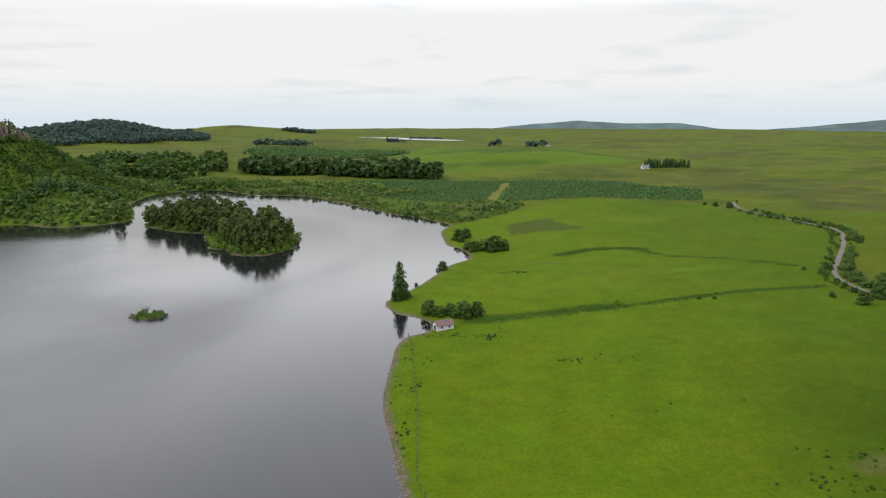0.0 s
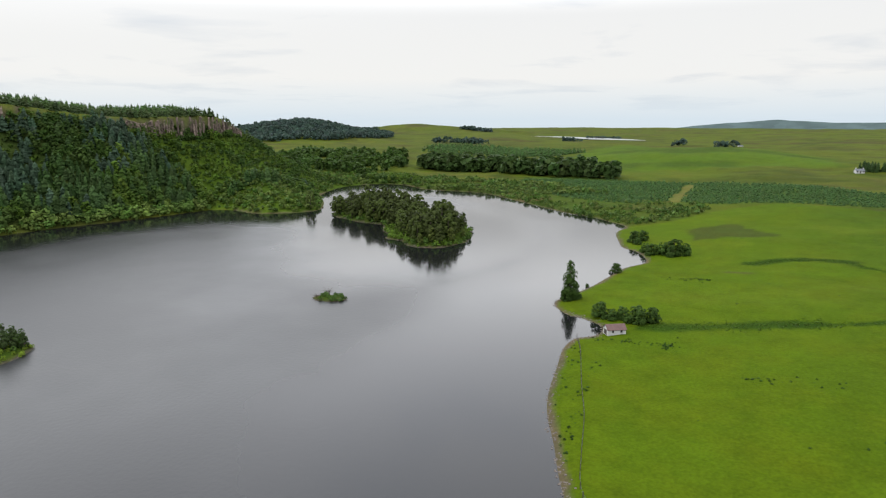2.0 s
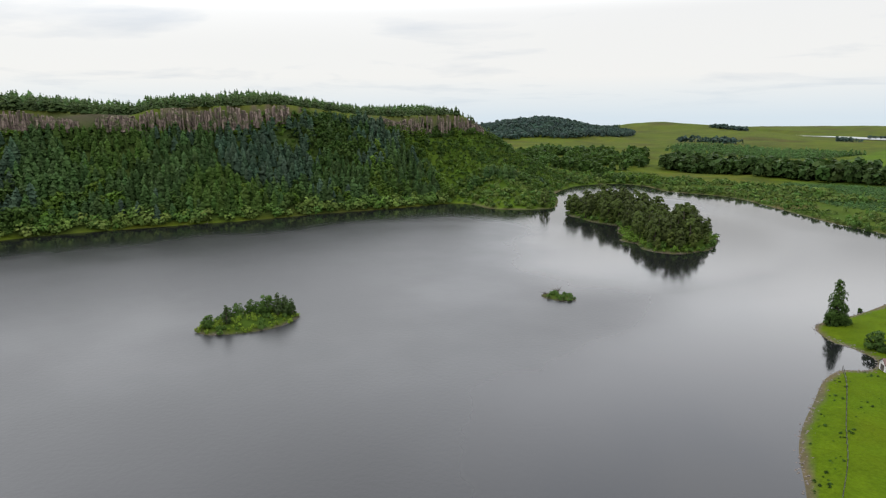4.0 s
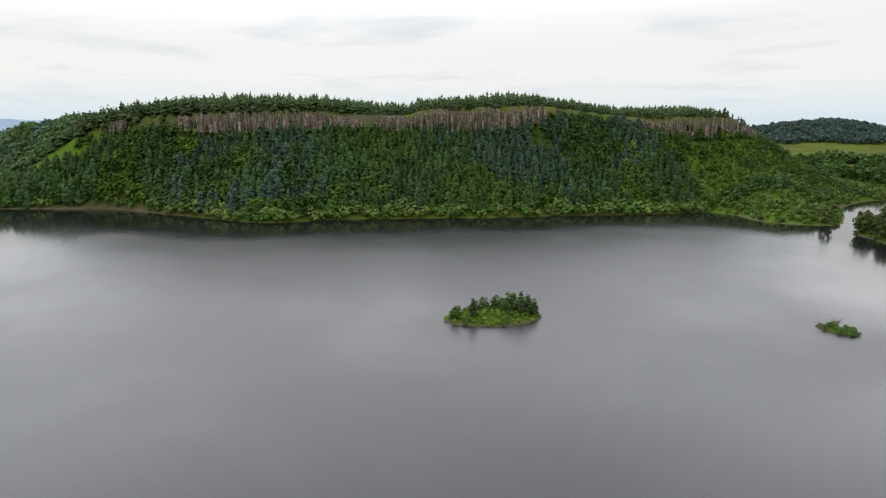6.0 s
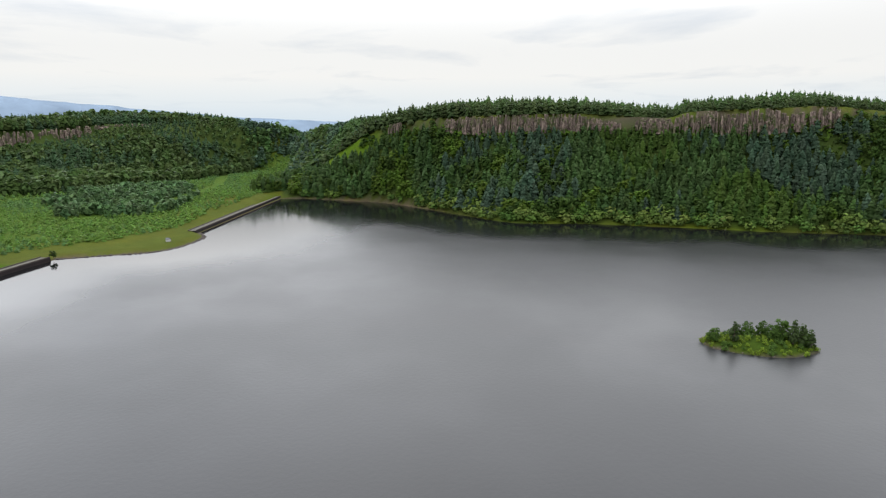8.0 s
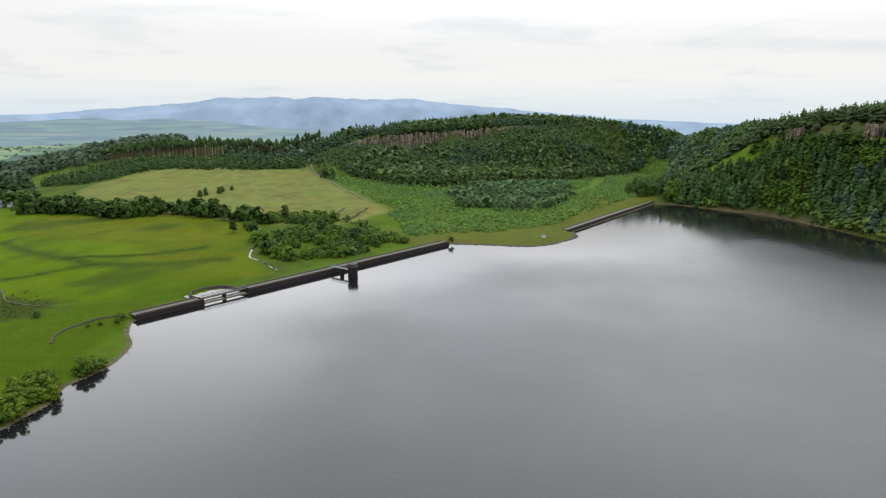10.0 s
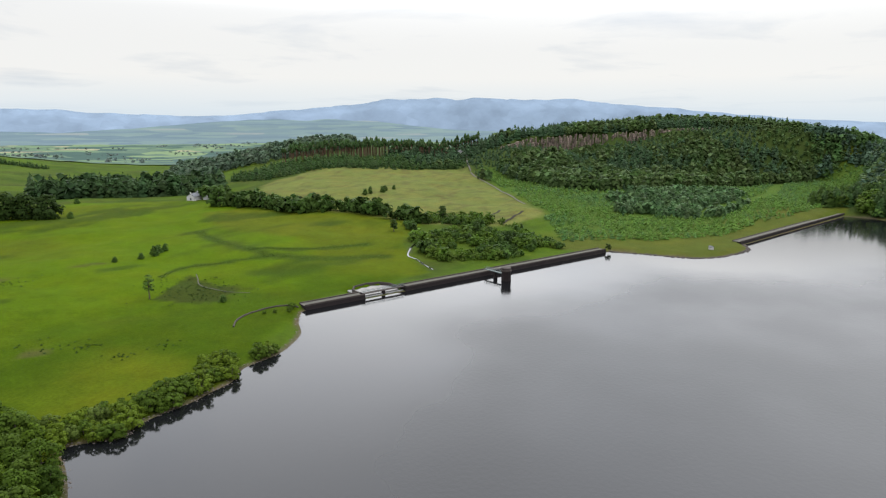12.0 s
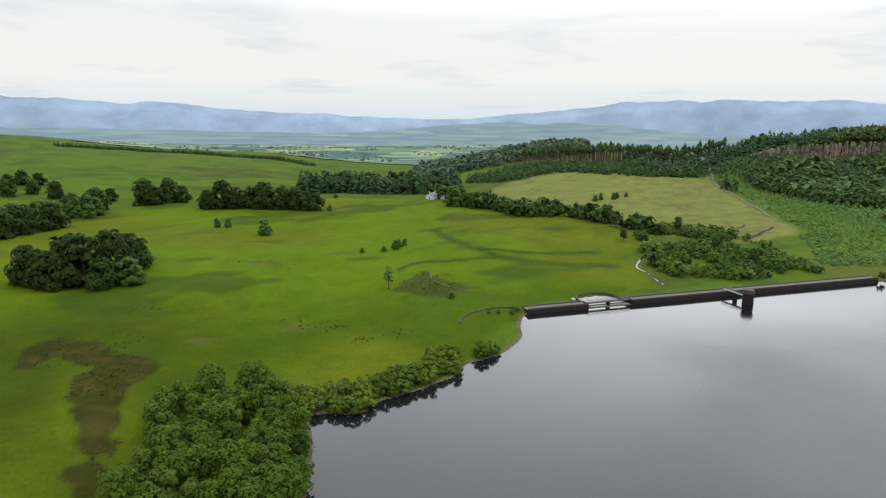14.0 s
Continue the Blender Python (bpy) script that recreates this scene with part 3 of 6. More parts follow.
def grove(name, forms, x, y, scale, tint, label, category, seed=0, sink=0.1, stretch=0.15, z=None):
    """Many plants as one body: each takes one of the forms (verts, quads), turned, sized and tinted."""
    rng = np.random.RandomState(seed)
    z = ground_z(x, y) - sink if z is None else z
    which = rng.randint(0, len(forms), len(x))
    vs, fs, ts, ns, base = [], [], [], [], 0
    for k, form in enumerate(forms):
        v, f = form[0], form[1]
        i = np.where(which == k)[0]
        if not len(i):
            continue
        a = rng.uniform(0, 2 * np.pi, len(i))
        c, s = np.cos(a)[:, None], np.sin(a)[:, None]
        sc = scale[i][:, None]
        tall = sc * rng.uniform(1 - stretch, 1 + stretch, len(i))[:, None]
        p = np.stack([(v[:, 0] * c - v[:, 1] * s) * sc + x[i][:, None], (v[:, 0] * s + v[:, 1] * c) * sc + y[i][:, None], v[:, 2] * tall + z[i][:, None]], -1)
        vs.append(p.reshape(-1, 3))
        fs.append((f[None] + (np.arange(len(i)) * len(v))[:, None, None]).reshape(-1, f.shape[1]) + base)
        ts.append(np.repeat(tint[i], len(v), 0))
        if len(form) > 2:
            m = form[2]
            ns.append(np.stack([m[:, 0] * c - m[:, 1] * s, m[:, 0] * s + m[:, 1] * c, np.broadcast_to(m[:, 2], (len(i), len(m)))], -1).reshape(-1, 3))
        base += p.shape[0] * p.shape[1]
    soft = np.concatenate(ns) if ns else None
    return thing(name, np_mesh(name, np.concatenate(vs), np.concatenate(fs), np.concatenate(ts), normals=soft), LEAF, label, category, kind="stuff")


SPRUCE, BLUE, PINE = np.array((0.052, 0.096, 0.028)), np.array((0.054, 0.092, 0.054)), np.array((0.046, 0.070, 0.024))
OAK, LIME, WILLOW, LARCH = np.array((0.050, 0.092, 0.018)), np.array((0.078, 0.134, 0.018)), np.array((0.100, 0.146, 0.032)), np.array((0.058, 0.104, 0.020))


def shades(rng, n, base, spread=0.22):
    return base[None] * rng.uniform(1 - spread, 1 + spread, (n, 1)) * rng.uniform(0.92, 1.08, (n, 3))


# ---- the ground sheet, coloured by what grows on it ----
FIELD_EAST = [(60, -60), (-60, 100), (-60, 300), (-45, 392), (-33, 397), (-21, 407), (-3, 426), (16, 458), (42, 484), (76, 490), (138, 468), (149, 428), (172, 352), (164, 327), (140, 282), (126, 250), (124, 221), (190, 150), (200, -60)]
FIELD_ROAD = [(178, 352), (150, 285), (132, 225), (230, 150), (420, 200), (330, 420), (180, 425), (158, 440)]
FIELD_SOUTH = [(-142, -192), (-160, -196), (-212, -194), (-226, -214), (-238, -236), (-281, -266), (-303, -292), (-251, -331), (-241, -396), (-234, -437),
               (-177, -512), (-110, -475), (-60, -500), (70, -540), (190, -300), (60, -40), (-40, -110)]
HAYFIELD = [(-232, -240), (-278, -266), (-300, -292), (-251, -331), (-241, -392), (-205, -380), (-190, -330), (-210, -270)]
FELLED = [(-315, -482), (-396, -520), (-535, -432), (-470, -350), (-380, -236), (-330, -236), (-290, -262), (-265, -335), (-262, -400)]
YOUNG_NORTH = [(-318, -188), (-365, -228), (-385, -236), (-475, -345), (-532, -422), (-537, -402), (-520, -365), (-498, -308), (-518, -265), (-600, -228), (-680, -205), (-760, -168), (-822, -138), (-800, -114), (-700, -106), (-590, -106), (-540, -107), (-470, -118), (-398, -128), (-352, -152), (-340, -172)]
YOUNG_EAST = [(-160, 595), (-86, 514), (-39, 494), (-9, 507), (13, 492), (68, 493), (148, 491), (161, 540), (107, 590), (39, 628), (-54, 655), (-150, 680)]
CARR = [(-40, 409), (-56, 427), (-75, 442), (-96, 464), (-126, 498), (-158, 540), (-165, 590), (-120, 548), (-86, 513), (-39, 492), (-9, 505), (10, 488), (16, 470), (12, 456), (-4, 430), (-21, 410), (-32, 401)]
RIDE = [(6, 470), (-8, 510), (-2, 560), (3, 620)]
MARSH = [(20, -206), (17, -224), (10, -228), (-1, -221), (-13, -200), (-18, -188), (-10, -173), (-6, -155), (-3, -126), (-2, -100), (5, -100), (5, -136), (4, -147), (6, -180), (2, -197), (10, -212), (14, -202)]
HEATH = [(-104, -236), (-118, -246), (-133, -259), (-137, -246), (-145, -228), (-127, -216), (-112, -223)]
GREEN_EAST = [(-175, 1326), (-139, 1560), (9, 1275), (100, 1070), (173, 972), (160, 800), (79, 790), (6, 770), (-70, 745), (-110, 775), (-152, 860)]
DRAINS = [[(-323, -252), (-369, -269)], [(-333, -241), (-376, -254)]]
SPIT_NORTH = [(-322, 366), (-300, 362), (-262, 366), (-238, 392), (-252, 425), (-285, 440), (-310, 415)]
HEATH_EAST = [(0, 391), (26, 413), (48, 372), (4, 352)]


def patch(x, y, ring, soft=3.0, seed=0):
    """1 inside a ring of points, 0 outside, with a soft and slightly wandering edge."""
    ring = np.array(ring, float)
    d = line_distance(x, y, np.concatenate([ring, ring[:1]]))[0] * np.where(inside(x, y, ring), 1, -1)
    return step(-soft, soft, d + rough(x, y, 14, 50 + seed) * soft * 0.8)


def ragged(x, y, ring, seed=0):
    """As patch, but with a torn edge and holes."""
    ring = np.array(ring, float)
    d = line_distance(x, y, np.concatenate([ring, ring[:1]]))[0] * np.where(inside(x, y, ring), 1, -1)
    return step(-0.9, 0.9, d - 1.5 + rough(x, y, 11, 150 + seed) * 4.5 + rough(x, y, 4, 151 + seed) * 2.0)


def band(x, y, points, width, seed=0):
    d = line_distance(x, y, curve(points, 5))[0]
    return step(width, width * 0.4, d + rough(x, y, 9, 70 + seed) * width * 0.6)


STREAM = [(-219, -196, 0), (-222, -204, 0), (-226, -213, 0), (-228, -221, 0), (-238, -229, 0), (-250, -236, 0), (-262, -246, 0)]
ROAD = [(163, 470), (157, 445), (159, 412), (170, 390), (176, 355), (167, 327), (144, 284), (129, 256), (126, 238), (130, 221), (150, 190), (190, 140)]
DITCHES = [([(-9, 203), (8, 207), (24, 211), (42, 216)], 5.5), ([(30, 212), (62, 222), (76, 227), (116, 238)], 2.4), ([(28, 304), (47, 313), (66, 310)], 4.8), ([(64, 309), (72, 298), (98, 284), (120, 269)], 2.2),
           ([(-180, -338), (-173, -303), (-174, -276), (-177, -262), (-192, -245), (-219, -228)], 3.6), ([(-122, -260), (-137, -270), (-153, -267), (-174, -262)], 2.0), ([(-174, -276), (-196, -262), (-226, -250)], 3.2)]
BROWN = [(-69, -296, 9, 5), (-54, -384, 14, 4), (-30, -205, 5, 3), (70, 112, 7, 4), (22, 284, 7, 2.5), (-60, -205, 6, 3), (-40, -420, 20, 4), (-110, -300, 12, 2.5)]


def cover(x, y, z, sd, q, foot, top, k, kfoot):
    """Colour of the ground's cover."""
    def mix(colour, onto, w):
        return onto * (1 - w[:, None]) + np.array(colour) * w[:, None]
    d = np.hypot(x, y)
    bearing = np.degrees(np.arctan2(-x, y))
    n1, n2 = rough(x, y, 120, 61), rough(x, y, 28, 62)
    c = np.tile((0.044, 0.061, 0.0060), (len(x), 1))
    c = mix((0.040, 0.047, 0.0095), c, step(0.0, 0.5, n1 + 0.4 * n2))
    c = mix((0.0456, 0.0673, 0.0054), c, step(0.1, 0.5, rough(x, y, 180, 63)))
    c = mix((0.0367, 0.0286, 0.0129), c, step(0.2, 0.5, rough(x * 0.6, y, 90, 64)) * step(700, 1100, d) * (np.abs(bearing) < 60) * 0.8)
    mottle = rough(x * 0.7, y, 18, 76, 4) + 0.5 * rough(x, y, 60, 77)
    c = mix((0.024, 0.036, 0.006), c, step(0.08, 0.4, mottle) * 0.6)
    c = mix((0.054, 0.068, 0.008), c, step(0.15, 0.45, -mottle) * 0.7)
    c = np.where((y < -150)[:, None], c * (0.88, 1.12, 0.9), c)
    lush = (0.044, 0.074, 0.0024)
    east = patch(x, y, FIELD_EAST, 2.5)
    c = mix(lush, c, east)
    c = mix((0.034, 0.060, 0.0026), c, east * step(30, 110, x + 10 * rough(x, y, 40, 65)))
    c = mix((0.027, 0.047, 0.0022), c, east * step(20, 80, x + 12 * rough(x, y, 30, 79)) * step(210, 120, y))
    c = mix((0.052, 0.080, 0.004), c, east * step(0.15, 0.5, rough(x * 0.5, y * 1.5, 40, 58)) * 0.6)
    c = mix((0.040, 0.058, 0.0036), c, patch(x, y, FIELD_ROAD, 3))
    south = patch(x, y, FIELD_SOUTH, 4)
    c = mix((0.050, 0.086, 0.0022), c, south)
    c = mix((0.030, 0.055, 0.0018), c, south * step(-260, -190, y))
    c = mix((0.025, 0.043, 0.0018), c, south * step(-60, -5, x) * step(-290, -230, y))
    c = mix((0.0524, 0.0741, 0.0041), c, south * step(-0.05, 0.35, rough(x, y, 75, 66)))
    c = mix((0.055, 0.074, 0.0050), c, patch(x, y, HAYFIELD, 4))
    c = c * (1 - south[:, None] * (0.04, 0.04, 0.25))
    c = mix((0.022, 0.040, 0.004), c, south * step(0.15, 0.4, rough(x * 0.5, y, 22, 67)) * step(-200, -240, y) * 0.75)
    c = mix((0.082, 0.098, 0.024), c, patch(x, y, FELLED, 4))
    c = mix((0.055, 0.050, 0.020), c, patch(x, y, FELLED, 4) * step(0.1, 0.4, rough(x * 0.35 + y * 0.3, y * 1.2 - x * 0.4, 5, 68)) * 0.55)
    c = mix((0.042, 0.078, 0.012), c, patch(x, y, YOUNG_NORTH, 5))
    c = mix((0.050, 0.064, 0.010), c, step(60, 25, sd) * (x < -300) * (y < -100) * (x > -560))
    c = mix((0.038, 0.068, 0.010), c, patch(x, y, YOUNG_EAST, 5))
    c = mix((0.042, 0.074, 0.005), c, patch(x, y, GREEN_EAST, 14))
    c = mix((0.024, 0.044, 0.006), c, patch(x, y, GREEN_EAST, 14) * step(0.05, 0.35, rough(x * 0.6, y, 50, 57)) * 0.7)
    c = mix((0.076, 0.074, 0.018), c, band(x, y, RIDE, 6.5) * 0.85)
    c = mix((0.036, 0.056, 0.007), c, patch(x, y, CARR, 3))
    wet = step(90, 10, sd) * step(430, 470, y)
    c = mix((0.0306, 0.0524, 0.0061), c, wet)
    c = mix((0.0564, 0.0524, 0.0177), c, wet * step(0.15, 0.45, n2))
    marsh = ragged(x, y, MARSH)
    c = mix((0.018, 0.020, 0.003), c, marsh * 0.95)
    c = mix((0.034, 0.030, 0.006), c, marsh * step(0.1, 0.4, rough(x, y, 5, 69)) * 0.8)
    c = mix((0.024, 0.034, 0.006), c, ragged(x, y, HEATH, 2) * 0.9)
    c = mix((0.030, 0.042, 0.007), c, ragged(x, y, HEATH_EAST, 4) * 0.9)
    for bx, by, ba, bb in BROWN:
        c = mix((0.046, 0.052, 0.014), c, step(1.1, 0.5, np.hypot((x - bx) / ba, (y - by) / bb) + rough(x, y, 5, 75) * 0.5) * 0.85)
    for pts, w in DITCHES:
        c = mix((0.015, 0.036, 0.003) if pts[0][1] > 0 else (0.028, 0.048, 0.005), c, band(x, y, pts, w * (1 if pts[0][1] > 0 else 1.5)) * 0.9)
    crag = (q > -260) & (foot > 3) & (x < -250) & ((y > -90) | (x < -566) & (y > -125))
    c = mix((0.027, 0.044, 0.010), c, crag * step(1, 6, sd) * (d < 1200) * 1.0)
    c = mix((0.044, 0.076, 0.007), c, patch(x, y, SPIT_NORTH, 4) * (sd > 0))
    c = mix((0.056, 0.104, 0.008), c, crag * step(8, 14, foot) * step(57, 50, foot) * (y < 20) * step(8, 6, np.abs(q + 4)) * 1.0)
    c = mix((0.034, 0.060, 0.006), c, crag * (y > 385) * step(0, -10, q))
    c = mix((0.056, 0.074, 0.012), c, crag * step(-1, 1, q) * step(16, 8, q) * (foot > 50))
    c = mix((0.060, 0.050, 0.040), c, crag * (q > -1.5) * (q < 3.2) * (foot > 50) * step(4, 7, top - foot) * 0.8)
    c = mix((0.027, 0.044, 0.010), c, (kfoot > 5) * step(-290, -260, k) * (x < -480) * (y < -150) * (k < 400) * (1 - patch(x, y, FELLED, 4)) * (1 - patch(x, y, YOUNG_NORTH, 5)) * 1.0)
    # stony rim of the water and the island banks
    stones = step(1.8, 0.4, sd + rough(x, y, 6, 80) * 1.0 + 1.5 * (x < -300) * (y > 40)) * (sd > -8)
    c = mix((0.0673, 0.0544, 0.0367), c, stones * 0.85 * (1 - (x < -300) * step(20, 50, y) * 0.95))
    isle = (sd < -10)
    c = mix((0.0258, 0.0456, 0.0054), c, isle * step(0.25, 0.7, z))
    c = mix((0.0476, 0.0415, 0.0306), c, isle * step(0.45, 0.1, z))
    c = mix((0.0435, 0.0476, 0.0394), c, band(x, y, [(p[0], p[1]) for p in STREAM], 1.2) * 0.5)
    return c


def ground_sheet():
    bearings = np.radians(np.concatenate([np.arange(-34, 192, 0.38), np.arange(192, 326, 2.0)]))
    radii = np.concatenate([[0.05, 8.0], np.exp(np.linspace(np.log(30), np.log(800), 310)), np.exp(np.linspace(np.log(808), np.log(4900), 90))])
    a, r = np.meshgrid(bearings, radii)
    x, y = (-np.sin(a) * r).ravel(), (np.cos(a) * r).ravel()
    z, sd, q, foot, top, k, kfoot, ktop, far = survey(x, y)
    tint = cover(x, y, z, sd, q, foot, top, k, kfoot)
    n, m = len(radii), len(bearings)
    i, j = np.meshgrid(np.arange(n - 1), np.arange(m), indexing="ij")
    i, j = i.ravel(), j.ravel()
    jn = (j + 1) % m
    faces = np.stack([i * m + j, (i + 1) * m + j, (i + 1) * m + jn, i * m + jn], 1)[:, ::-1]
    me = np_mesh("ground", np.stack([x, y, z], 1), faces, tint, True)
    return thing("ground", me, GROUND, "green pasture, rough moor and wooded slopes round the water", "ground", kind="structure")


ground = ground_sheet()


def reservoir():
    bearings, radii = np.radians(np.arange(-20, 340, 1.0)), np.concatenate([[0.02, 5.0], np.exp(np.linspace(np.log(20), np.log(720), 260))])
    a, r = np.meshgrid(bearings, radii)
    x, y = (-np.sin(a) * r).ravel(), (np.cos(a) * r).ravel()
    sd = survey(x, y)[1]
    n, m = len(radii), len(bearings)
    i, j = np.meshgrid(np.arange(n - 1), np.arange(m), indexing="ij")
    i, j = i.ravel(), j.ravel()
    jn = (j + 1) % m
    f = np.stack([i * m + jn, (i + 1) * m + jn, (i + 1) * m + j, i * m + j], 1)
    f = f[(sd[f] < 4).any(1)]
    off = -sd
    for ix, iy, a_, b_, turn, high in ISLANDS[:4]:
        cs, sn = np.cos(np.radians(turn)), np.sin(np.radians(turn))
        u, w = (x - ix) * cs + (y - iy) * sn, -(x - ix) * sn + (y - iy) * cs
        off = np.minimum(off, (np.hypot(u / a_, w / b_) - 1) * min(a_, b_) * (1.2 if b_ > 12 else 1.5))
    wild = (0.22 * step(6, 34, off + 6 * rough(x, y, 30, 141)) + 0.78 * step(18, 75, off + 14 * rough(x, y, 60, 142))) * (1 - 0.92 * np.exp(-(((x + 455) / 110) ** 2 + ((y + 66) / 48) ** 2)))
    me = np_mesh("water", np.stack([x, y, 0 * x], 1), f, np.repeat(wild[:, None], 3, 1))
    if me.polygons[0].normal.z < 0:
        me.flip_normals()
    return thing("water", me, WATER, "calm grey reservoir water with faint ripples", "water", kind="structure")


reservoir()
def sheet_of_water(name, ring, z, label):
    bm = bmesh.new()
    bm.faces.new([bm.verts.new((px, py, z)) for px, py in ring])
    bmesh.ops.triangulate(bm, faces=bm.faces[:])
    me = bpy.data.meshes.new(name)
    bm.to_mesh(me)
    bm.free()
    if me.polygons[0].normal.z < 0:
        me.flip_normals()
    return thing(name, me, WATER, label, "water", kind="structure")


sheet_of_water("far_water", LOCH, 1.0, "distant pale strip of loch water")

# distance beyond the moor and the valley: plain and ranges of hills, haze painted in
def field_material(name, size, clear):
    """Fields, woods and stubble with haze painted into their colours; clear is 1 near and less far off."""
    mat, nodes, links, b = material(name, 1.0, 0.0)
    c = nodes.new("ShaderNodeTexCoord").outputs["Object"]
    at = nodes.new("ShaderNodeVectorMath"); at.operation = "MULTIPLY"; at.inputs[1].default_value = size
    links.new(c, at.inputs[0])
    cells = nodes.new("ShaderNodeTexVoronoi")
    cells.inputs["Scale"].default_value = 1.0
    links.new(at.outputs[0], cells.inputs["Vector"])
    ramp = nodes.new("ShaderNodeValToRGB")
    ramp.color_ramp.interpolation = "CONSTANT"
    # every tone is mixed towards this haze colour
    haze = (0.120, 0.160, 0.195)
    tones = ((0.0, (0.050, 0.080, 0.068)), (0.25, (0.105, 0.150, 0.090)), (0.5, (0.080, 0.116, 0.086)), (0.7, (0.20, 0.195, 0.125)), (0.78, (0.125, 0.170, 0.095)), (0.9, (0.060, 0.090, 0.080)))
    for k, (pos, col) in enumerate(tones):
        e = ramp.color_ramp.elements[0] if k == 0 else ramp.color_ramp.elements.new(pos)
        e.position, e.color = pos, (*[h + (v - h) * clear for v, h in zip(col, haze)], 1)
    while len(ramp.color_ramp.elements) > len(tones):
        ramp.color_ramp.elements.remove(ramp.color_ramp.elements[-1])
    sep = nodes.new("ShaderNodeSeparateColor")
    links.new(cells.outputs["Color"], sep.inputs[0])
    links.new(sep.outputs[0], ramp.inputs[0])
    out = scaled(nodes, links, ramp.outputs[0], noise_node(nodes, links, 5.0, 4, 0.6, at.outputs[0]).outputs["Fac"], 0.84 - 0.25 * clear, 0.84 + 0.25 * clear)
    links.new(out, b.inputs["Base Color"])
    # slight emission lifts the painted haze further
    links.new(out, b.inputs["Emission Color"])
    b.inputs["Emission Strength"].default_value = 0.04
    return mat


def hill_range(name, reach, bearings, heights, depth, colour, glow, seed, foot=-90, fields=0.12, mat=None):
    bs = np.radians(np.arange(bearings[0], bearings[-1] + 0.01, 0.4))
    crest = np.interp(np.degrees(bs), bearings, heights)
    rows = []
    for k, (dr, w) in enumerate([(-depth, 0.0), (-depth * 0.6, 0.35), (-depth * 0.3, 0.72), (0, 1.0), (depth * 0.1, 0.8)]):
        r = reach + dr
        wob = rough(np.degrees(bs) * 40 + 7 * k, np.full_like(bs, seed * 31.0), 90, seed, 4)
        z = foot + (crest - foot) * w + wob * (crest - foot) * 0.10 * min(w + 0.1, 0.8)
        rows.append(np.stack([-np.sin(bs) * r, np.cos(bs) * r, z], 1))
    m = len(bs)
    i, j = np.meshgrid(np.arange(len(rows) - 1), np.arange(m - 1), indexing="ij")
    i, j = i.ravel(), j.ravel()
    f = np.stack([i * m + j, i * m + j + 1, (i + 1) * m + j + 1, (i + 1) * m + j], 1)[:, ::-1]
    me = np_mesh(name, np.concatenate(rows), f, None, True)
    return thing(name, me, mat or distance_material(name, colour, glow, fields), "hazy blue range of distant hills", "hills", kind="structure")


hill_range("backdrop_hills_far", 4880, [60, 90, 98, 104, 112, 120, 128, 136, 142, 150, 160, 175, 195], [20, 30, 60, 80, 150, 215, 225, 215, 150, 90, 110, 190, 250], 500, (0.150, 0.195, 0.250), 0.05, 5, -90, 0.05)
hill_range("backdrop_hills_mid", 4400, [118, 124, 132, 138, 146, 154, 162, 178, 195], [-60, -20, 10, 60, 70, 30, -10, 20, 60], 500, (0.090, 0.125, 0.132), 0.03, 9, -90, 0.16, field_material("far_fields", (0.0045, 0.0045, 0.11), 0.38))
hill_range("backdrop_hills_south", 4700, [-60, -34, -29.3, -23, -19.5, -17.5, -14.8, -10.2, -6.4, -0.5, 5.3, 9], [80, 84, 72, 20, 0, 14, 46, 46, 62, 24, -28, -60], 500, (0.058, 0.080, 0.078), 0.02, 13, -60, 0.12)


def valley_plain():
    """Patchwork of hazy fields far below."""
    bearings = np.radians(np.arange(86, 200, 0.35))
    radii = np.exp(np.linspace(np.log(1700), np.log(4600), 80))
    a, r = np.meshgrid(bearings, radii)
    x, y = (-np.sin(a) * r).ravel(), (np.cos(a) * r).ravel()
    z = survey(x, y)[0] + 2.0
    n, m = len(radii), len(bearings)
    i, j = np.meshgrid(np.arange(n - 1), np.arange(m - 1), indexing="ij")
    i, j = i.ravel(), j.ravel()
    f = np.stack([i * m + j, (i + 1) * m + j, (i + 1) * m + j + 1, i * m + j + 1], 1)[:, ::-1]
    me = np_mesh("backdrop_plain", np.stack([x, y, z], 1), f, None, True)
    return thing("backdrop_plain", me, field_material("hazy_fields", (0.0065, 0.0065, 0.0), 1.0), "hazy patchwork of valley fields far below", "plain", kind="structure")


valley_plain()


# ---- woods ----
rng = np.random.RandomState(7)
CONIFERS = [conifer_crown(s, 1.0, w, 10, 6, 0.02) for s, w in ((1, 0.33), (2, 0.38), (3, 0.30), (4, 0.42))]
FAR_CONIFERS = [conifer_crown(s, 1.0, w, 5, 5, 0.05) for s, w in ((5, 0.30), (6, 0.34), (7, 0.26))]
SAPLINGS = [conifer_crown(s, 1.0, w, 3, 5, 0.0, 0.2) for s, w in ((11, 0.52), (12, 0.58), (13, 0.48))]
BUSHES = [clumps_crown(s, 1.0, 0.66, 76, 0.115, 10, 0.0)[:3] for s in (21, 22, 23, 24)]
FAR_BUSHES = [clumps_crown(s, 1.0, 0.66, 26, 0.2, 6, 0.0)[:3] for s in (25, 26, 27)]
ROUND = [clumps_crown(s, 1.0, 0.44, 140, 0.08, 15, 0.04)[:3] for s in (31, 32, 33, 34)]
FAR_ROUND = [clumps_crown(s, 1.0, 0.46, 44, 0.14, 9, 0.04)[:3] for s in (35, 36, 37)]


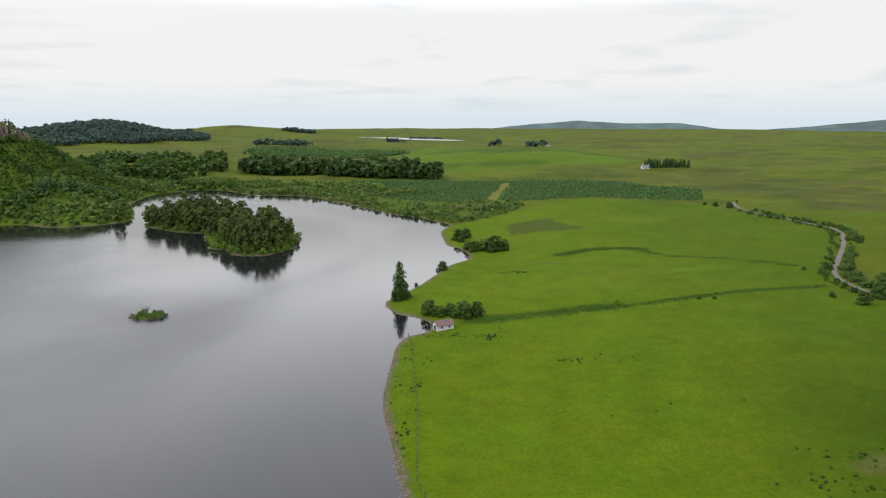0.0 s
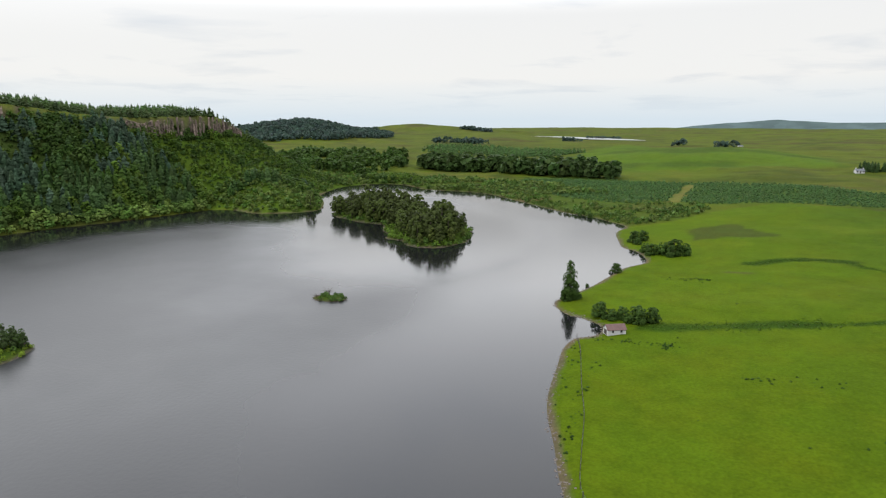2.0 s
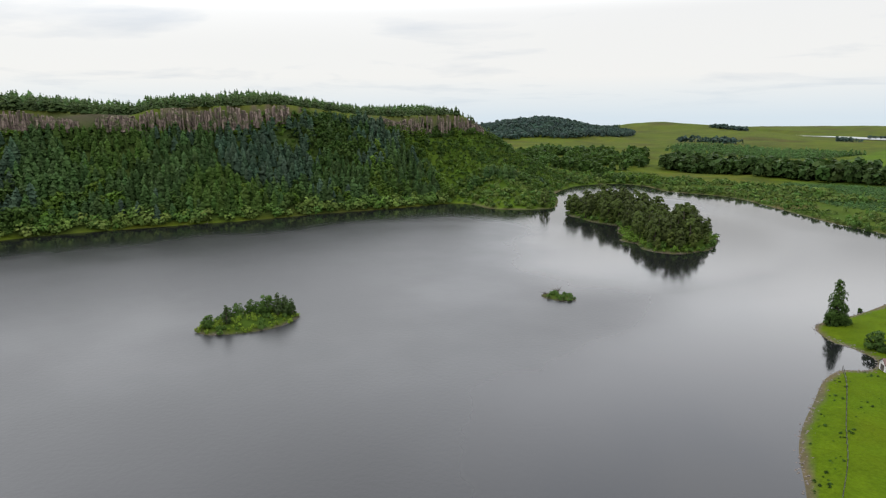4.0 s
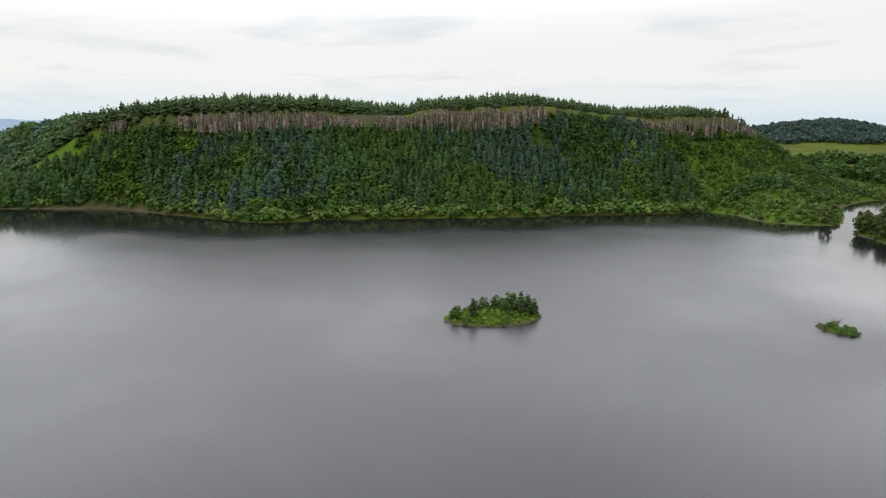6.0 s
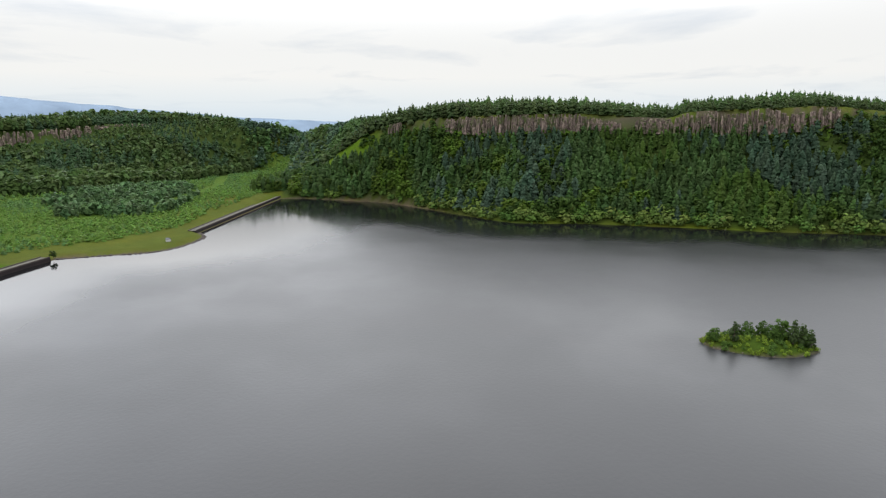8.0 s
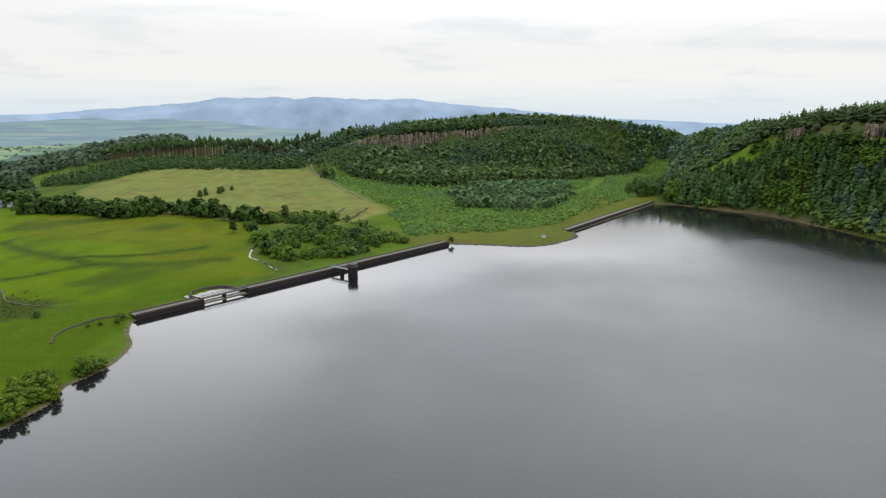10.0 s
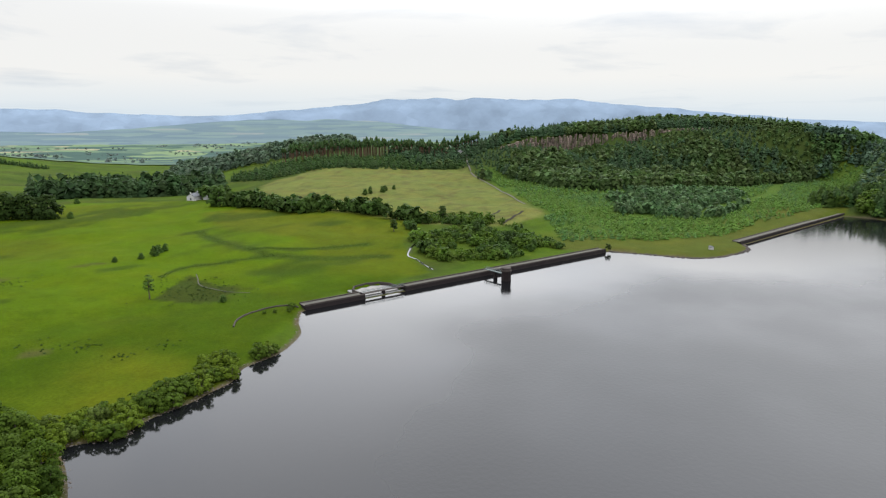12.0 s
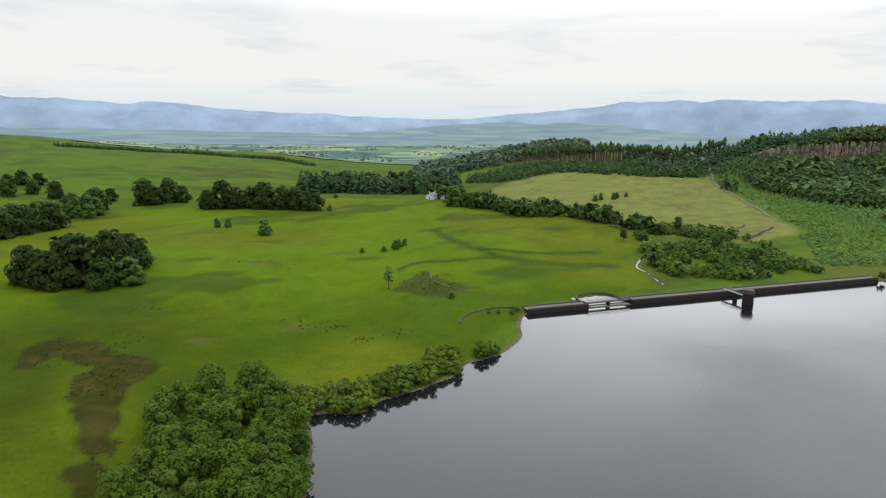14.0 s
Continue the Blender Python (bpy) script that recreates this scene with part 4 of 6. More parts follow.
def wood(name, x, y, keep, forms, size, tint, label, seed, spread=0.25, vary=0.17):
    r = np.random.RandomState(seed)
    s = (size if np.isscalar(size) else size[keep]) * r.uniform(1 - spread, 1 + spread, int(keep.sum()))
    x, y = x[keep], y[keep]
    t = shades(r, len(x), tint, 1.3 * vary) if tint.ndim == 1 else tint[keep] * np.exp(r.normal(size=(len(x), 1)) * vary) * r.uniform(0.93, 1.07, (len(x), 3))
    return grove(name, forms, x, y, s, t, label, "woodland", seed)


# the slope under the crag
x, y = scatter(-660, -250, -140, 640, 4.0, 3)
z, sd, q, foot, top, k, kfoot, ktop, far = survey(x, y)
slope = (q < -3) & (q > -250) & (sd > np.where(y < 40, 2.0, 6)) & (foot > 2) & ~(patch(x, y, SPIT_NORTH, 3) > 0.3) & ((y > -86) | (x < -566) & (y > -118))
green_strip = (foot > 9) & (foot < 53) & (y < 12) & (np.abs(q + 5.5) < 5.0 + 2 * rough(x, y, 15, 84))
kindn = rough(x, y, 55, 91)
bright = rough(x, y, 26, 92)
bracken = (y > 385) & (q < -4) & (q > -75) & (rough(x, y, 30, 89) > -0.35)
glade = (rough(x, y, 26, 93) > 0.60) | green_strip | bracken
north_end = y > 400
bright = bright + rng.normal(size=len(x)) * 0.16
kindn = kindn + rng.normal(size=len(x)) * 0.08
leafy = (bright > 0.36) | (sd < 20) & (rough(x, y, 20, 94) > 0.15) | (north_end & (bright > -0.25)) | ((y < -20) & (bright > 0.25))
blue = ((kindn > 0.30) | (np.hypot((x + 405) / 28, (y - 275) / 42) < 1) | (np.hypot((x + 378) / 14, (y - 340) / 20) < 1)) & ~leafy & (foot + 0 * x > 40)
gap = (y > 6) & (y < 52) | (y > 296) & (y < 376)
conif = slope & ((q < -5) | (foot < 50) | gap) & ~leafy & ~glade & (rng.rand(len(x)) < 0.92)
tint = np.where(blue[:, None], BLUE, np.where((kindn < -0.25)[:, None], LARCH, SPRUCE))
wood("bracken", x, y, slope & glade & ~green_strip, FAR_BUSHES, 2.8, np.where((rough(x, y, 12, 83) > 0)[:, None], LIME * 0.66, OAK * 0.8), "bright green bracken and scrub on the ridge's end", 9, 0.5)
wood("conifer_wood", x, y, conif & (y < 560), CONIFERS, np.where((q > -24) & ~gap, 8.2, 11.6 - 2.4 * step(80, 240, y)) * (1 + 0.22 * rough(x, y, 20, 90)), tint, "dense dark and blue-green conifers on the slope under the crag", 5, 0.28)
tint = np.where((rough(x, y, 18, 95) > 0.1)[:, None], LIME, OAK)
wood("broadleaf_wood", x, y, slope & leafy & ~green_strip & ~(glade & (bright < 0.5)) & (sd > 3), ROUND, 8.5 - 1.8 * step(80, 240, y), tint * 0.85, "bright green broadleaf trees among conifers under the crag", 6)
# scrub on the ledges of the crag
lx, ly = scatter(-620, -370, -60, 520, 2.1, 15)
lq, lfoot, ltop = survey(lx, ly)[2:5]
ledge = (lq < 1.2) & (lq > -7) & (lfoot > 48) & ((rough(lx, ly, 12, 16) > -0.05) | (lq < -3.2) & (rng.rand(len(lx)) < 0.5))
wood("crag_scrub", lx, ly, ledge, FAR_BUSHES, 3.2, np.where((rough(lx, ly, 9, 17) > 0)[:, None], LIME * 0.75, OAK * 0.8), "low green scrub on the ledges of the crag", 18, 0.5)
# willow scrub along the foot
x, y = scatter(-620, -240, -110, 620, 3.0, 13)
_, sd, q, foot, *_ = survey(x, y)
rim = (sd > 0.2) & (sd < 8) & (x < -300) & (y > -80) & (y < 372) & ((y > 22) & (rough(x, y, 13, 81) > -0.42) | (sd < 5) & (rng.rand(len(x)) < 0.3))
wood("willow_scrub", x, y, rim & (rng.rand(len(x)) < 0.85), BUSHES, 4.9, np.where((rough(x, y, 11, 80) + 0.3 * rng.normal(size=len(x)) > -0.15)[:, None], WILLOW, OAK * 1.2), "pale yellow-green willow scrub along the shore", 14, 0.4)
# the plateau above the crag
x, y = scatter(-720, -370, -200, 520, 3.7, 23)
_, sd, q, foot, top, *_ = survey(x, y)
up = (sd > 30) & (q > 4 + 3.5 * rough(x, y, 25, 96)) & (q < 62) & (top > 40)
up |= (sd > 14) & (q > 1.0) & (q < 110) & (top > 2) & (y < 25) & ~(patch(x, y, YOUNG_NORTH, 3) > 0.5)
wood("plateau_wood", x, y, up & (rng.rand(len(x)) < 0.85), FAR_CONIFERS, np.where((y < 25) & (q < 60), 11.0, 6.4 + 4.0 * step(240, 90, y)), np.where((q < 24)[:, None], PINE * 1.15, SPRUCE * 1.05), "conifer plantation on the plateau behind the crag", 24, 0.3)
# the spur behind the crag's end
x, y = scatter(-930, -586, -190, 120, 4.6, 25)
_, sd, q, *_ = survey(x, y)
back = (line_distance(x, y, SPUR)[0] < 75) & (y < 35) & (sd > 30) & ((q > 2) | (x < -650)) & ~(patch(x, y, YOUNG_NORTH, 3) > 0.5)
wood("spur_wood", x, y, back & (rng.rand(len(x)) < 0.9), FAR_CONIFERS + FAR_ROUND, 9.0, np.where((rough(x, y, 22, 26) > 0)[:, None], SPRUCE * 1.25, BLUE * 1.15), "mixed dark trees on the spur behind the crag", 27, 0.3)

# the knoll with the second crag
x, y = scatter(-960, -480, -560, -60, 5.7, 33)
_, sd, q, foot, top, k, kfoot, ktop, far = survey(x, y)
hill = (kfoot > 5) & ((k > 4) | (k < -12) | ((ktop - kfoot < 8) & (k < -3))) & (k > -270) & (k < 85) & (sd > 60) & (x < -480) & ~(patch(x, y, YOUNG_NORTH, 3) > 0.5) & ~(patch(x, y, FELLED, 3) > 0.5)
mixed = (rough(x, y, 40, 97) > 0.05) | (k < -110) & (rough(x, y, 25, 82) > -0.2)
wood("knoll_conifers", x, y, hill & ~mixed, FAR_CONIFERS, np.where((k < 0) & (k > -55), 5.5, 10.5), np.array((0.050, 0.090, 0.040)), "dark conifers on the knoll beyond the dam", 34, 0.3)
wood("knoll_broadleaves", x, y, hill & mixed, FAR_ROUND, np.where((k < 0) & (k > -55), 5.0, 9.5), np.array((0.074, 0.120, 0.036)), "dull green broadleaf trees on the knoll", 35, 0.3)

# young plantations
x, y = scatter(-840, -310, -440, -95, 3.4, 43)
ride = band(x, y, [(-455, -168), (-527, -163), (-640, -165), (-740, -185)], 7) > 0.3
young = (patch(x, y, YOUNG_NORTH, 2) > 0.5) & (rough(x, y, 24, 98) > -0.5) & ~ride
block = patch(x, y, [(-420, -200), (-440, -165), (-470, -150), (-530, -152), (-600, -180), (-560, -235), (-480, -245)], 14) + 0.5 * rough(x, y, 16, 59) > 0.55
wood("tall_plantation", x, y, block & young & (rng.rand(len(x)) < 0.6), FAR_CONIFERS[:1] + FAR_ROUND, 6.5, np.array((0.076, 0.136, 0.052)), "block of taller dark spruce among the young trees", 46, 0.25)
wood("young_plantation", x, y, young & ~block, SAPLINGS, 3.0 + 1.2 * rough(x, y, 40, 88), np.where((rough(x, y, 60, 99) + 0.2 * rng.normal(size=len(x)) > 0)[:, None], LARCH * 1.9, np.array((0.094, 0.178, 0.052))), "rows of young green spruce behind the dam", 44, 0.3, 0.1)
x, y = scatter(-160, 160, 455, 650, 3.0, 53)
young = (patch(x, y, YOUNG_EAST, 2) > 0.5) & ~(band(x, y, RIDE, 6) > 0.4)
wood("young_plantation", x, y, young, SAPLINGS, 2.6, np.array((0.064, 0.124, 0.038)), "young spruce plantation with a ride through it", 54, 0.25, 0.1)

# scrub in the wet ground round the head of the water
x, y = scatter(-420, 40, 360, 760, 4.2, 63)
_, sd, q, foot, *_ = survey(x, y)
wet = (sd > 1.5) & (sd < 75) & (y > 425) & (rough(x, y, 24, 101) > -0.08) & (foot < 20)
wet |= (sd > 1.0) & (sd < 8) & (y > 425) & (rng.rand(len(x)) < 0.6)
spit = (x > -330) & (x < -240) & (y > 365) & (y < 470) & (sd > 1) & (rough(x, y, 14, 102) > -0.25)
carr = (patch(x, y, CARR, 2) > 0.5) & (sd > 0.8) & ((rough(x, y, 13, 100) > 0.0) | (sd < 7))
wood("wetland_scrub", x, y, (wet | spit | carr) & ~(band(x, y, RIDE, 5) > 0.4), FAR_BUSHES, np.where(carr, 2.5, 3.3), np.where((rng.rand(len(x)) < 0.55)[:, None], WILLOW * 0.85, OAK * 1.15), "low willow and alder scrub in boggy ground", 64, 0.5)
# belts of wood beyond the head of the water
x, y = scatter(-620, 20, 560, 1250, 6.0, 73)
_, sd, *_ = survey(x, y)
WOOD_NEAR = [(-330, 745), (-225, 712), (-120, 662), (-62, 655), (-70, 700), (-130, 740), (-220, 790), (-330, 830)]
WOOD_FAR = [(-420, 1000), (-200, 960), (-150, 1060), (-230, 1180), (-430, 1150)]
WOOD_FOOT = [(-460, 600), (-330, 640), (-330, 745), (-400, 900), (-560, 860)]
near = (patch(x, y, WOOD_NEAR, 3) > 0.5) & (rough(x, y, 30, 85) > -0.2)
wood("broadleaf_belt", x, y, near & (rng.rand(len(x)) < 0.8), FAR_ROUND, 13.0, np.array((0.036, 0.064, 0.016)), "belt of tall dark broadleaf trees beyond the bay", 74, 0.42)
wood("conifer_belt", x, y, (patch(x, y, WOOD_FAR, 5) > 0.5) & (rng.rand(len(x)) < 0.7), FAR_CONIFERS, 8.0, SPRUCE * 1.2, "dark spruce block beyond the broadleaf belt", 75)
wood("conifer_foot", x, y, (patch(x, y, WOOD_FOOT, 5) > 0.5) & (rough(x, y, 40, 103) > -0.1), FAR_ROUND + FAR_CONIFERS[:1], 9.5, OAK * 0.8, "mixed trees at the foot of the ridge", 76, 0.35)
# far blocks of forest
x, y = scatter(-1300, 400, 950, 2700, 9.0, 83)
d = np.hypot(x, y)
BLOCKS = [(-1085, 2030, 70, 30), (-700, 2190, 55, 30), (-292, 2430, 60, 18), (-470, 1350, 60, 14), (-300, 1800, 25, 12), (70, 1430, 22, 12), (-20, 1500, 15, 10)]
far_on = (np.exp(-(((x + 900) / 130) ** 2 + ((y - 1390) / 220) ** 2)) > 0.10) & (rough(x, y, 60, 87) > -0.6)
for bx, by, a, b in BLOCKS:
    far_on |= (np.abs(x - bx) < a) & (np.abs(y - by) < b)
# bluish tint puts distance haze into the forest's colour
wood("far_forest", x, y, far_on, FAR_CONIFERS[:1] + FAR_BUSHES, 11.0, np.array((0.040, 0.064, 0.050)), "distant blocks of dark forest", 84)

# south of the dam: belts, rows and scrub
x, y = scatter(-620, 60, -1400, -170, 5.0, 93)
_, sd, *_ = survey(x, y)
ROWS = [(-425, -590), (-480, -555), (-535, -508), (-590, -462), (-612, -482), (-560, -535), (-500, -590), (-440, -632)]
BEHIND = [(-386, -520), (-450, -472), (-530, -438), (-556, -452), (-520, -500), (-470, -545), (-420, -585), (-360, -600), (-330, -560), (-345, -520)]
GLEN = [(-168, -575), (-200, -560), (-250, -505), (-290, -500), (-310, -530), (-300, -580), (-230, -640), (-185, -640)]
STRIP = [(150, -1370), (-110, -1350), (-350, -1115), (-335, -1090), (-110, -1310), (140, -1340)]
BELT = [(-238, -398), (-246, -340), (-268, -322), (-274, -300), (-284, -268), (-296, -262), (-290, -300), (-282, -335), (-262, -360), (-256, -420), (-262, -480), (-240, -470)]
STEMMED = [conifer_crown(s, 1.0, w, 5, 6, 0.7) for s, w in ((8, 0.12), (9, 0.14))]
POLES = [(np.array([(-0.026, -0.01, 0), (0.026, -0.01, 0), (0.018, 0, 0.9), (-0.018, 0, 0.9), (0, -0.026, 0), (0, 0.026, 0), (0, 0.018, 0.9), (0, -0.018, 0.9)], float), np.array([(0, 1, 2, 3), (4, 5, 6, 7)]))]
rows_on = patch(x, y, ROWS, 3) > 0.5
grove("pine_stems", POLES, x[rows_on], y[rows_on], np.full(int(rows_on.sum()), 17.0), shades(np.random.RandomState(1), int(rows_on.sum()), np.array((0.150, 0.092, 0.066))), "reddish bare stems of tall conifers at the wood's edge", "woodland", 94, 0.1, 0.0)
wood("conifer_rows", x, y, rows_on, STEMMED, 18.0, SPRUCE * 0.8, "tall dark conifers with bare stems above the felled slope", 94, 0.15)
wood("conifers_behind", x, y, (patch(x, y, BEHIND, 5) > 0.5) & ~rows_on, FAR_CONIFERS, 7.0, SPRUCE * 0.95, "dark plantation behind the felled slope", 95)
# the blue added to the glen's oak tint is painted haze
wood("glen_trees", x, y, (patch(x, y, GLEN, 5) > 0.5) & (rough(x, y, 30, 105) > -0.45), FAR_ROUND[:1] + FAR_CONIFERS, 12.5, OAK * 0.85 + (0.0, 0.0, 0.012), "wooded glen behind the farm", 96, 0.5)
wood("shelter_belt", x, y, (patch(x, y, STRIP, 5) > 0.5), FAR_CONIFERS, 6.5, SPRUCE * 0.8, "long dark shelter belt on the moor's edge", 97)
x2, y2 = scatter(-340, -220, -500, -170, 3.1, 98)
wood("stream_trees", x2, y2, (patch(x2, y2, BELT, 3) > 0.5) & (rough(x2, y2, 15, 108) > -0.15), FAR_ROUND, 6.4, OAK * 0.85, "line of trees along the stream below the field", 98, 0.5)
SCRUB = [(-232, -200), (-238, -224), (-262, -258), (-282, -275), (-310, -284), (-336, -262), (-330, -225), (-320, -205), (-305, -176), (-264, -184)]
wood("dam_scrub", x2, y2, (patch(x2, y2, SCRUB, 3) > 0.5) & (rough(x2, y2, 14, 106) > -0.12), BUSHES + FAR_ROUND[:1], 3.4 + 2.6 * rough(x2, y2, 11, 86), np.where((rough(x2, y2, 12, 107) > 0)[:, None], OAK * 0.95, LIME * 0.85), "tangled scrub and small trees below the dam", 99, 0.5)

# woods down in the valley, their leaf tint paled to paint in haze
x, y = scatter(-1100, -100, -1500, -560, 11.5, 113)
d = np.hypot(x, y)
bearing = np.degrees(np.arctan2(-x, y))
valley = (rough(x, y, 110, 114) > -0.3) & (d > 860) & (d < 1500) & (bearing > 139) & (bearing < 155 - (d - 860) * 0.004) & (y < -560)
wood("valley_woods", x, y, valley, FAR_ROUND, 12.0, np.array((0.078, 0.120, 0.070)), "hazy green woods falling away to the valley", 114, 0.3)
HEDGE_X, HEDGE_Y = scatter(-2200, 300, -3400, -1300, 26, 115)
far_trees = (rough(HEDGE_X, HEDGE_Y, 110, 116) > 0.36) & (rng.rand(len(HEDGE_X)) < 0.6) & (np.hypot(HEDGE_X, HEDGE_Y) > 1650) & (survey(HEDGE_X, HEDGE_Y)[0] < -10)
# haze over the plain's trees is painted as a pale blue-grey tint
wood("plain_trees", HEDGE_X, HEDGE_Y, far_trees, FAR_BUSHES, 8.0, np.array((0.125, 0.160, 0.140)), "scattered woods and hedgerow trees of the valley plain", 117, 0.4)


# ---- crags: basalt columns standing in front of the slope's edge ----
def column_mesh(seed, sides=6):
    r = np.random.RandomState(seed)
    rows = []
    dx, dy = r.uniform(-0.12, 0.12, 2)
    w = 1.12
    for z in (0.0, 0.2, 0.34, 0.48, 0.6, 0.7, 0.8, 0.9, 0.97, 1.0):
        w = max(0.45, w * r.uniform(0.86, 1.06)) if z < 1 else w * 0.55
        rows.append((0.5 * w * r.uniform(0.82, 1.12), z + r.uniform(-0.02, 0.02) * (0 < z < 1), dx * z + r.uniform(-0.09, 0.09), dy * z + r.uniform(-0.09, 0.09)))
    v, f = cone_stack(rows, sides, seed, 0.35)
    return np_mesh("rock_column", v, f)


COLUMNS = [column_mesh(200 + k, 5 + k % 3) for k in range(9)]
for me in COLUMNS:
    me.materials.append(ROCK)


def cliff(name, line, label, seed, width):
    r = np.random.RandomState(seed)
    root = tagged(new(name), label, "cliff", kind="structure")
    line = curve(line[:, :4], 6) if len(line) < 40 else line
    seg = np.hypot(*np.diff(line[:, :2], axis=0).T)
    along = np.concatenate([[0], np.cumsum(seg)])
    s = 0.0
    while s < along[-1]:
        w = width * r.uniform(0.65, 1.5)
        x, y, foot, top = [np.interp(s + w / 2, along, line[:, c]) for c in range(4)]
        s += w * 0.82
        if name == "cliff" and (12 < y < 47 or 300 < y < 372):
            continue
        if name == "cliff" and rough(np.array([x]), np.array([y]), 16, 122)[0] > 0.6:
            continue
        if name == "cliff" and y > 415 and r.rand() < 0.45:
            continue
        bare = rough(np.array([x]), np.array([y]), 34, 121)[0]
        high, deep = top - foot, 3.0 if name == "cliff" else 8.0
        high *= float(np.clip(0.95 - 0.9 * max(bare - 0.1, 0), 0.3 if name == "cliff" else 0.85, 1))
        if high < 5.0 or r.rand() < 0.07:
            continue
        x2, y2 = [np.interp(s + 1.0, along, line[:, c]) for c in range(2)]
        ang = math.atan2(y2 - y, x2 - x)
        for row in range(3):
            out = -0.6 - 1.7 * row - r.uniform(0, 1.4)
            part_high = high * (1.0 + r.uniform(-0.22, 0.05)) if row == 0 else high * r.uniform(0.15, 0.8)
            if row and r.rand() < 0.3 + 0.1 * row:
                continue
            px, py = x + math.sin(ang) * -out * 1.0, y - math.cos(ang) * -out * 1.0
            ob = new("rock_column", COLUMNS[r.randint(len(COLUMNS))])
            ob.parent = root
            ob.matrix_basis = Matrix.LocRotScale((px, py, foot - deep), Euler((r.uniform(-0.05, 0.05), r.uniform(-0.05, 0.05), r.uniform(0, 6.28))), (w * r.uniform(1.0, 1.35), w * r.uniform(1.0, 1.5), part_high + deep))
    return root


cliff("cliff", CRAG, "long grey-brown basalt crag of upright columns above the trees", 3, 1.35)
cliff("cliff_knoll", KNOLL, "pale grey basalt crag on the wooded knoll", 4, 2.3)

# ---- the dam ----
def along_line(p, q, s, off=0.0):
    """The place s metres from p towards q and off metres to the left."""
    d = (Vector(q) - Vector(p)).normalized()
    return Vector(p) + d * s + Vector((-d.y, d.x)) * off


def wall_run(root, p, q, high, coping=True):
    """A straight length of stone wall: battered face, crest walk, and a parapet along each side."""
    d = Vector(q) - Vector(p)
    n, turn = d.length, math.atan2(d.y, d.x)
    mid = (Vector(p) + Vector(q)) / 2
    bm = bmesh.new()
    prof = [(-2.6, -3.0), (-1.7, high), (3.3, high), (3.8, 0.2), (4.0, -3.0)]
    ends = []
    for x in (-n / 2, n / 2):
        ends.append([bm.verts.new((x, py, pz)) for py, pz in prof])
    for k in range(len(prof)):
        j = (k + 1) % len(prof)
        bm.faces.new((ends[0][k], ends[0][j], ends[1][j], ends[1][k]))
    bm.faces.new(ends[0][::-1])
    bm.faces.new(ends[1])
    bmesh.ops.recalc_face_normals(bm, faces=bm.faces[:])
    bmesh.ops.rotate(bm, cent=(0, 0, 0), matrix=Matrix.Rotation(turn, 3, "Z"), verts=bm.verts[:])
    bmesh.ops.translate(bm, vec=(mid.x, mid.y, 0), verts=bm.verts[:])
    part("wall", bm, STONE, root, "dark wet stone face")
    s, count = 0.0, max(1, round(n / 6.2))
    size = n / count
    for k in range(count):
        for off, name in ((-1.5, "parapet"), (3.1, "parapet")):
            at = along_line(p, q, (k + 0.5) * size, off)
            part(name, box((size - 0.05, 0.4, 0.6 if off < 0 else 0.5), (at.x, at.y, high + (0.29 if off < 0 else 0.24)), turn, 0.05), COPING, root)
    at = mid + Vector((-d.y, d.x)).normalized() * 0.8
    part("crest_walk", box((n, 4.1, 0.08), (at.x, at.y, high + 0.042), turn), TRACK, root, "gravel walk along the crest")


W0, W1, E0, E1 = (-552, -92.5), (-383, -113), (-313, -159.5), (-143, -191.5)
dam_west = tagged(new("dam"), "low dark stone dam wall meeting the wooded bank", "dam", kind="structure")
wall_run(dam_west, W1, W0, 1.5)
dam_east = tagged(new("dam"), "long low dark stone dam wall with a pale spillway gap", "dam", kind="structure")
gap0, gap1 = along_line(E0, E1, 128.5), along_line(E0, E1, 147.5)
wall_run(dam_east, tuple(gap0), E0, 1.5)
wall_run(dam_east, E1, tuple(gap1), 1.5)
turn_e = math.atan2(E1[1] - E0[1], E1[0] - E0[0])

# spillway with its low sill, apron and footbridge
spillway = tagged(new("spillway"), "pale concrete spillway sill below a slim footbridge", "spillway")
c = along_line(E0, E1, 138)
part("sill", box((19, 1.2, 1.2), (c.x, c.y, -0.3), turn_e, 0.1), CONCRETE, spillway)
for s in (128.2, 147.8):
    at = along_line(E0, E1, s)
    part("side_wall", box((0.5, 3.6, 3.2), (at.x, at.y, 0.5), turn_e, 0.05), STONE, spillway)
at = along_line(E0, E1, 138, -8)
part("apron", box((19, 12, 0.5), (at.x, at.y, 0.0), turn_e), CONCRETE, spillway)
basin = [along_line(E0, E1, s_, o_) for s_, o_ in ((129, -2), (129.5, -9), (132, -13), (138, -14.5), (144, -13), (147, -9), (147.5, -2))]
for a, b in zip(basin[:-1], basin[1:]):
    m_ = (a + b) / 2
    part("basin_wall", box(((b - a).length + 0.2, 0.4, 1.8), (m_.x, m_.y, 0.7), math.atan2((b - a).y, (b - a).x), 0.05), COPING, spillway)
bridge = tagged(new("footbridge"), "narrow steel footbridge with railings over the spillway", "footbridge")
part("deck", box((19.6, 1.5, 0.28), (c.x, c.y, 1.75), turn_e, 0.03), COPING, bridge)
part("pier", box((0.9, 1.6, 3.2), (c.x, c.y, 0.1), turn_e, 0.06), STONE, bridge)
